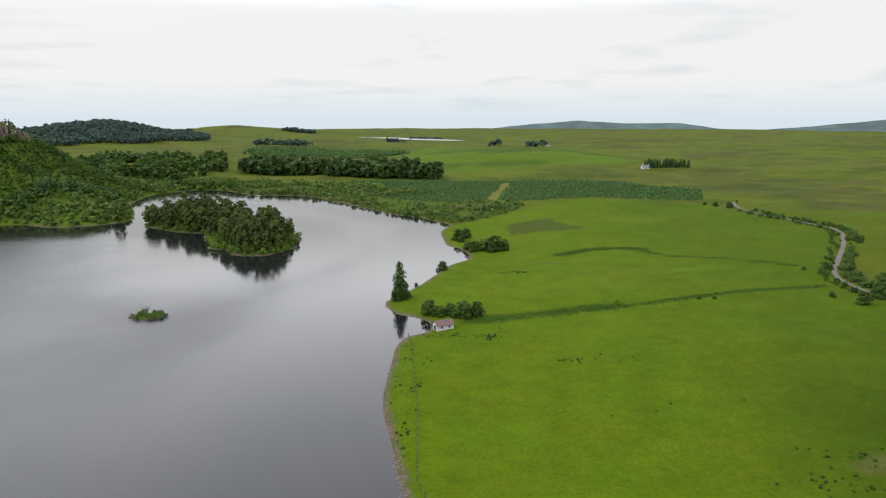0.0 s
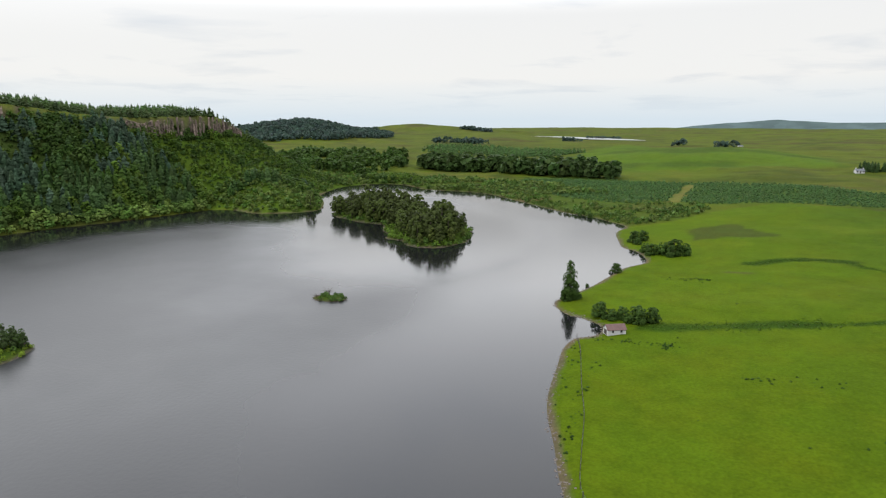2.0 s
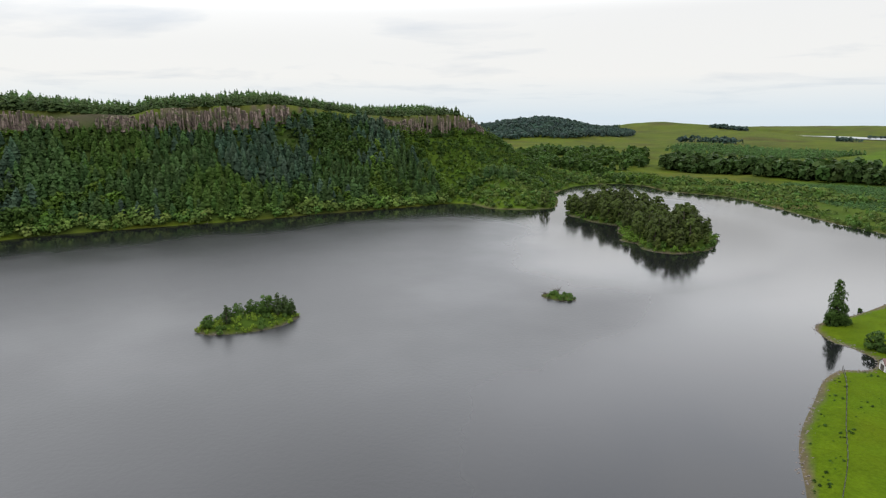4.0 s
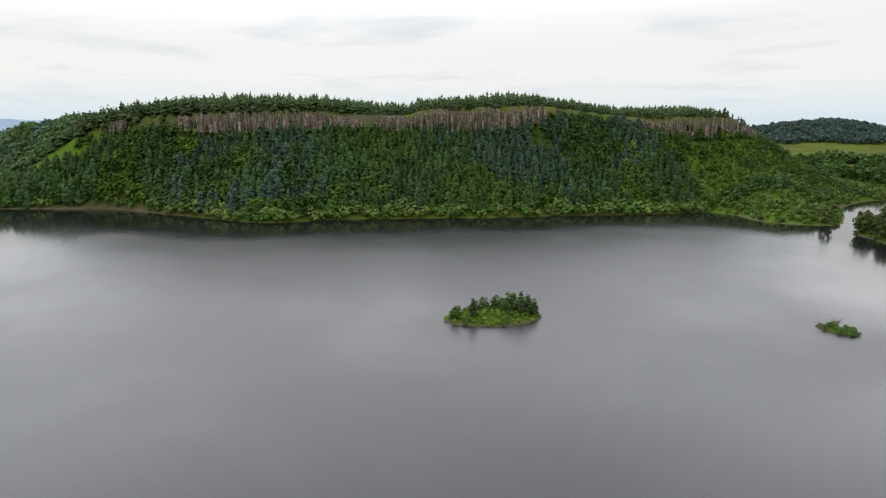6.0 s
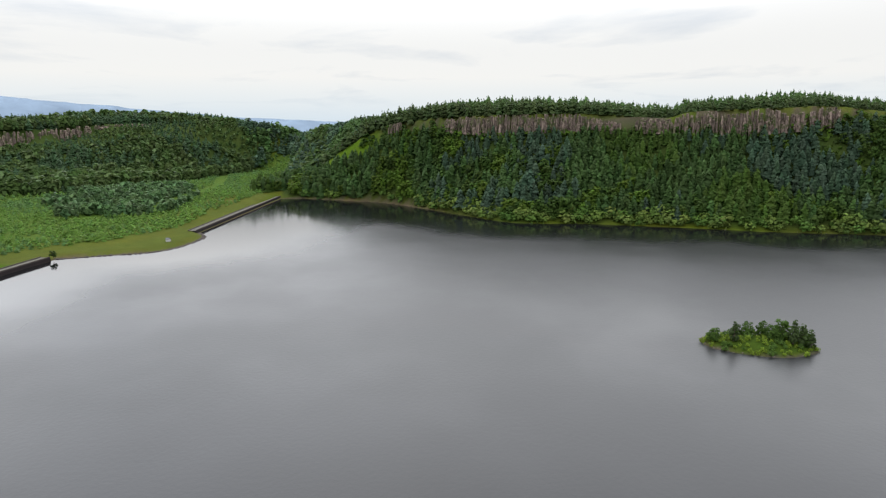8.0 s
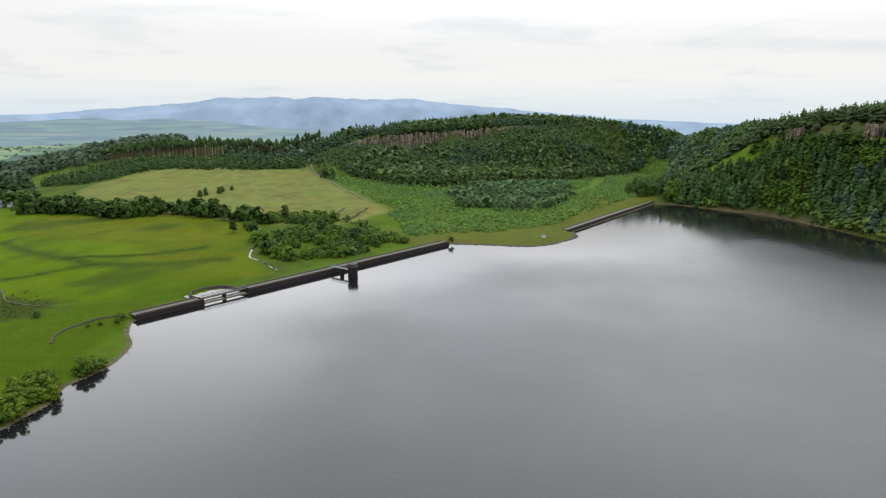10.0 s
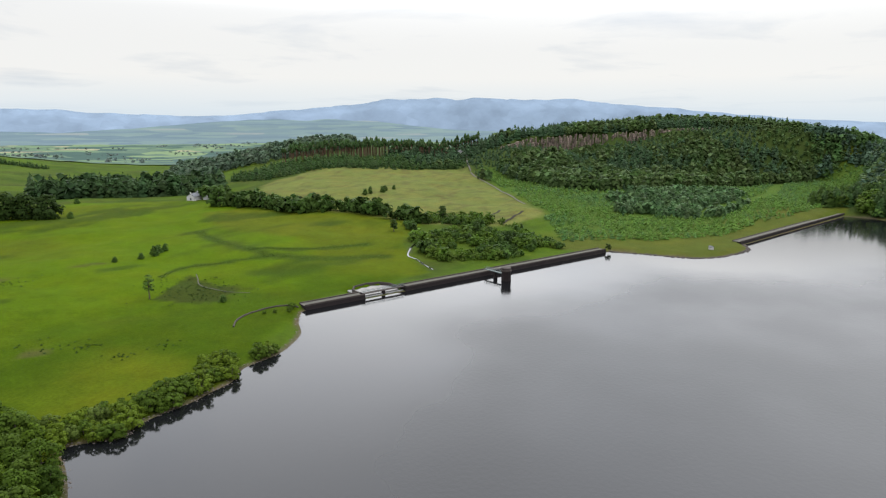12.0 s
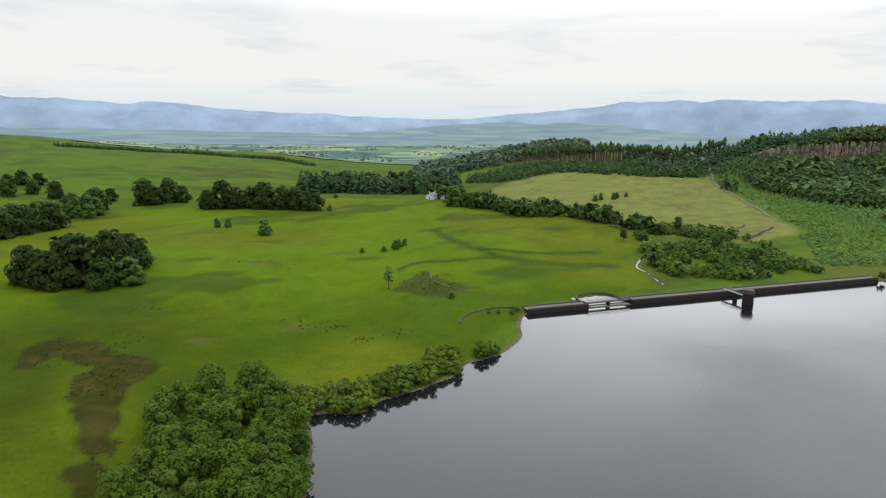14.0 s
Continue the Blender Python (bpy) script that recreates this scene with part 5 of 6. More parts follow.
for off in (-0.65, 0.65):
    at = along_line(E0, E1, 138, off)
    for h in (0.55, 1.05):
        part("rail", box((19.6, 0.07, 0.07), (at.x, at.y, 1.89 + h), turn_e), STEEL, bridge)
    for k in range(9):
        at = along_line(E0, E1, 129 + 2.25 * k, off)
        part("post", box((0.08, 0.08, 1.1), (at.x, at.y, 2.43), turn_e), STEEL, bridge)

# valve tower out in the water, with its gangway
tower = tagged(new("valve_tower"), "round weathered stone valve tower standing in the water", "tower")
TX, TY = -228.5, -161.5
v, f = cone_stack([(2.25, -3, 0, 0), (2.1, 0.5, 0, 0), (2.0, 4.2, 0, 0), (2.02, 4.25, 0, 0)], 20, 5, 0.03)
body = part("shaft", np_mesh("shaft", v + (TX, TY, 0), f), STONE, tower)
v, f = cone_stack([(2.3, 4.2, 0, 0), (2.35, 4.3, 0, 0), (2.35, 4.75, 0, 0), (2.2, 4.85, 0, 0)], 20, 6, 0.02)
part("cornice", np_mesh("cornice", v + (TX, TY, 0), f), COPING, tower)
v, f = cone_stack([(2.15, 4.8, 0, 0), (2.15, 5.75, 0, 0), (1.95, 5.8, 0, 0)], 20, 7, 0.02)
part("parapet", np_mesh("parapet", v + (TX, TY, 0), f), COPING, tower)
gang = tagged(new("gangway"), "steel gangway on one stone pier between dam and tower", "footbridge")
foot_at = along_line(E0, E1, 83.5)
g = Vector((TX, TY)) - foot_at
gt, gl = math.atan2(g.y, g.x), g.length - 1.6
m = foot_at + g * 0.46
part("deck", box((gl, 1.3, 0.25), (m.x, m.y, 2.7), gt, 0.03), STEEL, gang)
m2 = foot_at + g * 0.5
part("pier", box((1.2, 1.5, 5.6), (m2.x, m2.y, -0.2), gt, 0.06), STONE, gang)
for off in (-0.6, 0.6):
    o = Vector((-g.y, g.x)).normalized() * off
    for h in (0.55, 1.05):
        part("rail", box((gl, 0.07, 0.07), (m.x + o.x, m.y + o.y, 2.83 + h), gt), STEEL, gang)
    for k in range(8):
        at = foot_at + g * (0.02 + 0.125 * k) + o
        part("post", box((0.07, 0.07, 1.1), (at.x, at.y, 3.35), gt), STEEL, gang)

# curved boundary wall running off the dam's end
def low_wall(name, points, high, thick, mat, label, category="wall", top=None):
    pts = curve(points, 5)
    zs = ground_z(pts[:, 0], pts[:, 1])
    bm = bmesh.new()
    rings = []
    for i, (px, py) in enumerate(pts[:, :2]):
        a, b = pts[max(i - 1, 0)], pts[min(i + 1, len(pts) - 1)]
        d = Vector((b[0] - a[0], b[1] - a[1])).normalized()
        nx, ny = -d.y * thick / 2, d.x * thick / 2
        h = high * (1 + 0.12 * math.sin(i * 2.7))
        rings.append([bm.verts.new((px + sx * nx, py + sx * ny, zs[i] + sz)) for sx, sz in ((1.15, -0.4), (0.8, h), (-0.8, h), (-1.15, -0.4))])
    for a, b in zip(rings[:-1], rings[1:]):
        for k in range(3):
            bm.faces.new((a[k], a[k + 1], b[k + 1], b[k]))
    bm.faces.new(rings[0])
    bm.faces.new(rings[-1][::-1])
    bmesh.ops.recalc_face_normals(bm, faces=bm.faces[:])
    me = bpy.data.meshes.new(name)
    bm.to_mesh(me)
    bm.free()
    return thing(name, me, mat, label, category, kind="structure")


low_wall("boundary_wall", [(-142, -193), (-136, -198), (-126, -199), (-118, -195), (-113, -189)], 0.45, 0.5, COPING, "low curved dry-stone wall running off the dam")


def ribbon(name, points, width, mat, label, category, lift=0.06, seed=0):
    """A strip laid over the ground along a line, with uneven edges."""
    pts = curve(points, 8)
    n = len(pts)
    rr = np.random.RandomState(seed)
    v = []
    for i in range(n):
        a, b = pts[max(i - 1, 0)], pts[min(i + 1, n - 1)]
        d = Vector((b[0] - a[0], b[1] - a[1])).normalized()
        w = width / 2 * rr.uniform(0.85, 1.15)
        for s in (-1, 0, 1):
            v.append((pts[i][0] - d.y * w * s, pts[i][1] + d.x * w * s))
    v = np.array(v)
    z = ground_z(v[:, 0], v[:, 1])
    zm = np.maximum.reduceat(z, np.arange(0, len(z), 3)).repeat(3) + lift
    f = [(3 * i + k, 3 * i + k + 1, 3 * i + k + 4, 3 * i + k + 3) for i in range(n - 1) for k in range(2)]
    me = np_mesh(name, np.column_stack([v, zm]), np.array(f)[:, ::-1])
    if me.polygons[0].normal.z < 0:
        me.flip_normals()
    return thing(name, me, mat, label, category, kind="structure")


ribbon("road", ROAD, 2.1, TRACK, "narrow pale lane between pasture and moor", "road", 0.25)
ribbon("stream", [(p[0], p[1]) for p in STREAM], 0.75, WATER, "small stream winding down to the dam", "stream", 0.12, 3)
ribbon("footpath", [(-136, -257), (-133, -250), (-129, -240), (-133, -229), (-140, -222)], 0.4, TRACK, "worn earth path through the rough patch", "path", 0.12, 9)
ribbon("forest_track", [(-566, -462), (-545, -444), (-522, -420), (-500, -392), (-478, -360), (-445, -318), (-410, -276)], 1.6, TRACK, "narrow earth track down the edge of the felled slope", "track", 0.3)

for k, pts in enumerate(DRAINS):
    (x0, y0), (x1, y1) = pts
    line = [(x0 + (x1 - x0) * u / 8, y0 + (y1 - y0) * u / 8 + 0.5 * math.sin(2.1 * u + k)) for u in range(9)]
    ribbon("drain", line, 1.8, PEAT, "dark peaty drain cut across the felled slope", "ditch", 0.15, 40 + k)

# ---- buildings ----
def house(name, at, turn, size, wall_high, roof_high, roof_mat, label, openings, chimney=False, z=None):
    """A gabled house: walls, two roof planes, doors and windows; sits on the ground."""
    lx, ly = size
    root = tagged(new(name), label, "house")
    z = float(ground_z(np.array([at[0]]), np.array([at[1]]))[0]) if z is None else z
    root.matrix_basis = pose(at[0], at[1], z, 0, 0, turn)
    bm = bmesh.new()
    x, y = lx / 2, ly / 2
    lowv = [bm.verts.new(p) for p in ((-x, -y, -0.6), (x, -y, -0.6), (x, y, -0.6), (-x, y, -0.6))]
    topv = [bm.verts.new(p) for p in ((-x, -y, wall_high), (x, -y, wall_high), (x, y, wall_high), (-x, y, wall_high))]
    ridge = [bm.verts.new((-x, 0, wall_high + roof_high - 0.1)), bm.verts.new((x, 0, wall_high + roof_high - 0.1))]
    for k in range(4):
        bm.faces.new((lowv[k], lowv[(k + 1) % 4], topv[(k + 1) % 4], topv[k]))
    bm.faces.new((topv[3], topv[0], ridge[0]))
    bm.faces.new((topv[1], topv[2], ridge[1]))
    bm.faces.new(lowv[::-1])
    bmesh.ops.recalc_face_normals(bm, faces=bm.faces[:])
    part("wall", bm, LIMEWASH, root, "whitewashed walls")
    slope_len = math.hypot(y + 0.3, roof_high * (y + 0.3) / y)
    for sgn in (-1, 1):
        bm = box((lx + 0.5, slope_len, 0.14), (0, 0, 0), 0, 0.02)
        bmesh.ops.rotate(bm, cent=(0, 0, 0), matrix=Matrix.Rotation(-sgn * math.atan2(roof_high, y), 3, "X"), verts=bm.verts[:])
        bmesh.ops.translate(bm, vec=(0, sgn * (y + 0.3) / 2, wall_high + roof_high - roof_high * (y + 0.3) / y / 2), verts=bm.verts[:])
        part("roof", bm, roof_mat, root)
    for kind, face, u, w, h, sill in openings:
        if face in ("front", "back"):
            s = -1 if face == "front" else 1
            hole = part(kind, box((w, 0.12, h), (u, s * (y + 0.03), sill + h / 2), 0, 0.02), TIMBER, root)
            fit = [((w - 0.16, 0.05, h - 0.16), (u, s * (y + 0.09), sill + h / 2), "pane"), ((w + 0.2, 0.2, 0.1), (u, s * (y + 0.08), sill - 0.06), "sill")] if kind == "window" else [((0.06, 0.06, 0.2), (u + w * 0.35, s * (y + 0.12), sill + h * 0.5), "handle")]
        else:
            s = -1 if face == "left" else 1
            hole = part(kind, box((0.12, w, h), (s * (x + 0.03), u, sill + h / 2), 0, 0.02), TIMBER, root)
            fit = [((0.05, w - 0.16, h - 0.16), (s * (x + 0.09), u, sill + h / 2), "pane"), ((0.2, w + 0.2, 0.1), (s * (x + 0.08), u, sill - 0.06), "sill")] if kind == "window" else [((0.06, 0.06, 0.2), (s * (x + 0.12), u + w * 0.35, sill + h * 0.5), "handle")]
        for size_, at_, piece in fit:
            part(piece, box(size_, at_), {"pane": GLASS_DARK, "sill": CONCRETE, "handle": STEEL}[piece], hole)
    if chimney:
        for s in (-1, 1):
            part("chimney", box((0.7, 0.6, 1.2), (s * (x - 0.5), 0, wall_high + roof_high + 0.35), 0, 0.04), LIMEWASH, root)
    return root


house("boathouse", (-18.0, 193.2), 28, (5.6, 3.6), 1.8, 1.15, RUST_ROOF, "small white boathouse with a rusty brown roof by the shore", [("door", "left", 0.0, 1.9, 1.5, -0.1), ("window", "front", -1.2, 0.6, 0.6, 0.9), ("window", "front", 1.4, 0.6, 0.6, 0.9)])
house("farmhouse", (-237, -450), 35, (11, 6), 3.3, 2.1, SLATE, "white farmhouse with a slate roof behind the hay field", [("window", "front", -3.5, 1.0, 1.4, 0.9), ("window", "front", 3.5, 1.0, 1.4, 0.9), ("door", "front", 0.0, 1.1, 2.0, 0), ("window", "right", 0.0, 1.0, 1.2, 1.0)], True)
house("farm_shed", (-247, -446), 35, (10, 5), 2.4, 1.2, LIMEWASH, "long low white shed beside the farmhouse", [("door", "front", 2.0, 2.4, 2.0, 0)])
house("cottage", (160, 750), 15, (8, 5), 2.4, 1.8, SLATE, "white moorland cottage beside a conifer clump", [("window", "front", -3, 1, 1.2, 1), ("window", "front", 3, 1, 1.2, 1), ("door", "front", 0, 1, 2, 0)], True)
house("forestry_shed", (-572, -476), 40, (16, 7), 3.0, 1.4, CONCRETE, "pale shed at the top of the forest track", [("door", "front", 3.0, 3.4, 2.6, 0)])
house("pump_hut", (-352, -117), 60, (2.0, 1.7), 1.4, 0.5, SLATE, "tiny white hut on the grassy spit", [("door", "left", 0.0, 0.7, 1.2, 0)])
house("far_farm", (96, 1420), 20, (9, 5), 2.4, 1.8, SLATE, "distant white farmhouse among dark trees", [("window", "front", -2.5, 0.9, 1.0, 0.9), ("window", "front", 2.5, 0.9, 1.0, 0.9)])

# ---- fence along the east shore ----
fence = tagged(new("fence"), "weathered wooden post and wire fence along the shore", "fence")
posts = curve([(-28, 186), (-25, 173), (-21, 149), (-18, 133), (-16, 116), (-14, 104), (-8, 92)], 6)
post_me = bpy.data.meshes.new("post")
bm = box((0.16, 0.16, 1.7), (0, 0, 0.45), 0, 0.02)
bm.to_mesh(post_me)
bm.free()
post_me.materials.append(TIMBER)
seg = np.concatenate([[0], np.cumsum(np.hypot(*np.diff(posts, axis=0).T))])
marks = np.arange(0, seg[-1], 3.0)
px, py = np.interp(marks, seg, posts[:, 0]), np.interp(marks, seg, posts[:, 1])
pz = ground_z(px, py)
for a, b, c_ in zip(px, py, pz):
    ob = new("post", post_me)
    ob.parent = fence
    ob.location = (a, b, c_)
for h in (0.45, 0.8, 1.15):
    wire = bpy.data.curves.new("wire", "CURVE")
    wire.dimensions, wire.bevel_depth = "3D", 0.008
    sp = wire.splines.new("POLY")
    sp.points.add(len(px) - 1)
    for i in range(len(px)):
        sp.points[i].co = (px[i], py[i], pz[i] + h, 1)
    ob = new("wire", wire)
    wire.materials.append(STEEL)
    ob.parent = fence


# ---- single trees and bushes: trunk with limbs, crown of leaf sprays ----
def trunk_mesh(high, thick, limbs, seed, name="trunk"):
    r = np.random.RandomState(seed)
    v, f = cone_stack([(thick * 1.3, -0.3, 0, 0), (thick, high * 0.15, 0, 0), (thick * 0.8, high * 0.5, r.uniform(-.1, .1), r.uniform(-.1, .1)), (thick * 0.25, high * 0.95, 0, 0)], 7, seed, 0.2)
    vs, fs, n = [v], [f], len(v)
    for (lx, ly, lz) in limbs:
        start = np.array((0, 0, high * r.uniform(0.3, 0.55)))
        end = np.array((lx, ly, lz))
        side = np.cross(end - start, (0, 0, 1.0))
        side = side / (np.linalg.norm(side) + 1e-9) * thick * 0.35
        up = np.array((0, 0, thick * 0.35))
        mid = (start + end) / 2 + (0, 0, high * 0.04)
        q = [start - side - up, start + side - up, start + up, mid - side * .6 - up * .6, mid + side * .6 - up * .6, mid + up * .6, end]
        vs.append(np.array(q))
        fs.append(np.array([(0, 1, 4), (0, 4, 3), (1, 2, 5), (1, 5, 4), (2, 0, 3), (2, 3, 5), (3, 4, 6), (4, 5, 6), (5, 3, 6)]) + n)
        n += 7
    return np_mesh(name, np.concatenate(vs), np.concatenate(fs))


def tree(name, high, wide, cards, size, tint, label, seed, bottom=0.25, clumps=16, category="tree", group="", heavy=0.0, two_tone=0.12, taper=0.0, lump=0.36):
    r = np.random.RandomState(seed)
    v, f, out, centres = clumps_crown(seed, high, wide, cards, size, clumps, bottom, heavy, taper, lump)
    root = tagged(new(name), label, category, group)
    part("trunk", trunk_mesh(high * 0.85, 0.022 * high + 0.03, centres[:7], seed), BARK, root)
    t = np.repeat(tint[None] * (1 + two_tone * r.normal(size=(len(f), 1))).clip(0.6, 1.5), 4, 0)
    part("crown", np_mesh("crown", v, f, t, normals=out), LEAF, root)
    return root


def spire(name, high, wide, tint, label, seed, layers=16, arms=10, group="", bare=0.08, category="tree"):
    v, f, out = conifer_crown(seed, high, wide, layers, arms, bare)
    root = tagged(new(name), label, category, group)
    part("trunk", trunk_mesh(high * 0.9, 0.018 * high, [], seed), BARK, root)
    part("crown", np_mesh("crown", v, f, np.repeat(tint[None], len(v), 0), normals=out), LEAF, root)
    return root


AWAY = pose(0, 0, -60)
placed = {}


def plant(root, x, y, scale=1.0, seed=0, z=None, label="", group=""):
    """The first use moves the tree itself, later ones copy it."""
    r = random.Random(int(x * 13 + y * 7 + seed))
    z = float(ground_z(np.array([x]), np.array([y]))[0]) - 0.05 if z is None else z
    m = pose(x, y, z, 0, 0, r.uniform(0, 360)) @ Matrix.Diagonal((scale, scale, scale * r.uniform(0.9, 1.12), 1))
    if root.name in placed:
        ob = copy_thing(root, m)
    else:
        placed[root.name] = 1
        root.matrix_basis = m
        ob = root
    if label or group:
        tagged(ob, label, group=group)
    return ob


# the wood on the near south shore
near_forms = [tree("alder", 8.6, 3.7, 1600, 0.235, (np.array((0.048, 0.084, 0.008)), np.array((0.064, 0.106, 0.009)), np.array((0.036, 0.066, 0.008)), np.array((0.058, 0.094, 0.012)))[k], ("leafy mid-green alder in the shoreside wood", "bright green young ash in the shoreside wood", "dull green alder in the shoreside wood", "light green sallow in the shoreside wood")[k], 301 + k, 0.02, 26, group="shoreside wood") for k in range(4)]
bush_forms = [tree("bush", 3.6, 2.4, 700, 0.19, (np.array((0.082, 0.122, 0.011)), np.array((0.054, 0.090, 0.010)), np.array((0.074, 0.106, 0.020)))[k], ("bright green bush on the shore", "dense green bush on the shore", "grey-green willow bush on the shore")[k], 321 + k, 0.0, 12, "bush", "shore bushes") for k in range(3)]
SHORE_WOOD = [(-34, -108), (-41, -128), (-44, -146), (-38, -160), (-26, -168), (-16, -164), (-9, -143), (-4, -122), (-3, -100), (-18, -88), (-26, -94)]
x, y = scatter(-60, 10, -185, -80, 4.9, 203)
keep = (patch(x, y, SHORE_WOOD, 1.0) > 0.5) & (survey(x, y)[1] > 1.0)
for i, (a, b) in enumerate(zip(x[keep], y[keep])):
    plant(near_forms[random.Random(i).randrange(4)], a, b, random.Random(i + 50).uniform(0.7, 1.12), i)
x, y = scatter(-130, -40, -185, -135, 2.5, 204)
sd = survey(x, y)[1]
keep = (sd > 0.1) & (sd < 10 + 3 * rough(x, y, 12, 131)) & (x < -44) & (x > -116) & ((x > -96) | (rough(x, y, 8, 132) > 0.1) & (sd < 4))
for i, (a, b) in enumerate(zip(x[keep], y[keep])):
    plant(bush_forms[random.Random(i).randrange(3)], a, b, random.Random(i + 9).uniform(0.65, 1.4), i)
for a, b, s in ((-136, -190, 0.5), (-139, -193, 0.7), (-131, -192, 0.4), (-128, -194, 0.35), (-104, -160, 0.35)):
    plant(bush_forms[1], a, b, s)

# field trees to the south
dark_forms = [tree("sycamore", 14.0, 8.2, 1800, 0.5, OAK * (0.46, 0.58)[k], ("large dark sycamore in the pasture", "tall dull green oak in the pasture")[k], 341 + k, -0.12, 26, group="pasture trees", taper=0.25) for k in range(2)]
pale_form = tree("hawthorn", 8.0, 4.0, 950, 0.32, OAK * 1.05, "round green hawthorn standing alone in the pasture", 351, -0.08, 18, group="pasture trees", taper=0.35)
for a, b, s in ((14, -292, 1.0), (2, -296, 1.1), (-8, -300, 1.05), (-4, -286, 0.85), (22, -300, 0.9), (8, -306, 1.0), (-16, -312, 0.75), (44, -415, 1.0), (34, -430, 0.9), (52, -425, 1.1), (20, -440, 0.8),
                (12, -505, 0.8), (2, -500, 0.7), (-4, -515, 0.75), (-36, -535, 0.95), (-44, -528, 1.0), (-54, -535, 1.05), (-62, -530, 0.8), (-74, -486, 0.95), (-84, -482, 1.0), (-92, -478, 0.95), (-102, -474, 1.0),
                (-110, -468, 1.05), (-121, -462, 0.95), (-130, -455, 1.0), (-139, -445, 0.9), (39, -424, 0.9), (46, -418, 1.0), (55, -590, 0.7), (40, -605, 0.7), (24, -582, 0.7), (-14, -560, 0.6), (52, -668, 0.9), (40, -672, 0.8), (62, -660, 0.8)):
    plant(dark_forms[int(a + b) % 2], a, b, s * random.Random(int(a * 3 + b)).uniform(0.95, 1.35))
for a, b, s in ((34, -455, 1.4), (27, -452, 1.6), (19, -457, 1.4), (10, -486, 1.3), (3, -494, 1.4), (-4, -494, 1.3), (22, -470, 1.5), (-15, -286, 1.35), (-20, -316, 1.2), (-88, -372, 1.0), (-72, -395, 0.6), (-66, -396, 0.55), (-138, -300, 0.5), (-131, -298, 0.35), (-120, -300, 0.3), (-142, -304, 0.45), (-146, -306, 0.4), (-147, -432, 0.5), (-126, -218, 0.3),
                (20, -470, 1.2), (30, -480, 1.1), (0, -480, 1.0), (-231, -405, 1.6), (-176, -505, 0.5)):
    plant(pale_form, a, b, s)
for a, b, s in ((-331, -368, 0.5), (-338, -370, 0.4), (-348, -367, 0.55), (-355, -371, 0.45), (-367, -374, 0.4), (-345, -378, 0.4)):
    plant(pale_form, a, b, s)
# stand-out trees in the scrub below the dam
tall_form = tree("birch", 13.0, 3.6, 1300, 0.34, OAK * 0.55, "tall dark narrow tree rising from the scrub", 355, 0.15, 16)
for a, b, s in ((-309, -270, 0.85), (-293, -230, 0.85), (-289, -226, 0.75), (-292, -206, 0.8), (-287, -203, 0.7), (-300, -208, 0.6), (-262, -250, 0.7), (-258, -262, 0.8)):
    plant(tall_form, a, b, s)
stump = tree("bush", 2.2, 1.4, 400, 0.16, OAK * 0.55, "dark rounded bush at the dam's bend", 357, 0.0, 9, "bush")
plant(stump, -314, -157, 1.25, 0, 1.5)

# a half-dead ash by the ditch
snag = tagged(new("ash"), "thin half-bare ash tree beside the ditch", "tree")
r = np.random.RandomState(77)
tips = np.column_stack([r.uniform(-2.4, 2.4, 16), r.uniform(-2.4, 2.4, 16), r.uniform(4.5, 10.5, 16)])
part("trunk", trunk_mesh(9.0, 0.22, tips, 78), BARK, snag)
v, f, out, _ = clumps_crown(79, 10.5, 2.4, 460, 0.22, 16, 0.2)
part("crown", np_mesh("crown", v, f, np.repeat((OAK * 1.2)[None], len(v), 0), normals=out), LEAF, snag)
plant(snag, -107, -237, 1.0)

# ---- the east shore ----
poplar = tree("poplar", 13.8, 4.2, 4200, 0.2, OAK * 0.8, "tall tapering dark poplar on the shore point", 361, -0.1, 70, taper=0.62, lump=0.36)
plant(poplar, -37, 226)
shore_forms = [tree("alder", 7.4, 5.0, 1100, 0.35, OAK * (0.72, 0.95)[k], ("dark round alder near the boathouse", "mid-green alder near the boathouse")[k], 371 + k, -0.12, 18, group="boathouse trees", taper=0.25) for k in range(2)]
for a, b, s in ((-38, 224, 0.5), (-35, 227, 0.45), (-34, 248, 0.35), (-26, 275, 0.85), (-24, 208, 0.95), (-20, 206, 0.7), (-17, 208, 0.85), (-12, 205, 1.0), (-8, 207, 0.85), (-15, 204, 0.5),
                (-24, 347, 1.2), (-20, 352, 1.0), (-22, 340, 0.8), (-14, 317, 0.8), (-9, 318, 1.0), (-4, 316, 1.1), (1, 318, 0.9), (-17, 322, 0.7),
                (118, 214, 0.9), (127, 222, 1.2), (133, 232, 1.2), (138, 226, 1.0), (131, 212, 0.8), (112, 222, 0.5), (130, 262, 0.6), (169, 328, 0.6), (171, 340, 0.45), (168, 386, 0.45), (152, 446, 0.9), (146, 455, 0.7),
                (68, 221, 0.3), (73, 221, 0.38), (148, 300, 0.4), (136, 272, 0.35), (172, 362, 0.4), (178, 372, 0.4), (180, 352, 0.5), (177, 336, 0.45), (172, 322, 0.5), (160, 305, 0.35), (152, 292, 0.5), (138, 262, 0.55), (135, 250, 0.6), (142, 240, 0.8), (148, 232, 0.9), (120, 262, 0.4), (165, 470, 0.5), (140, 460, 0.6), (-58, 428, 0.7), (-66, 436, 0.6), (-48, 424, 0.6)):
    plant(shore_forms[int(abs(a)) % 2], a, b, s * (1.75 if 312 < b < 325 else 1.4 if 200 < b < 210 and a < 0 else 1.3 if s > 0.65 else 1.05))
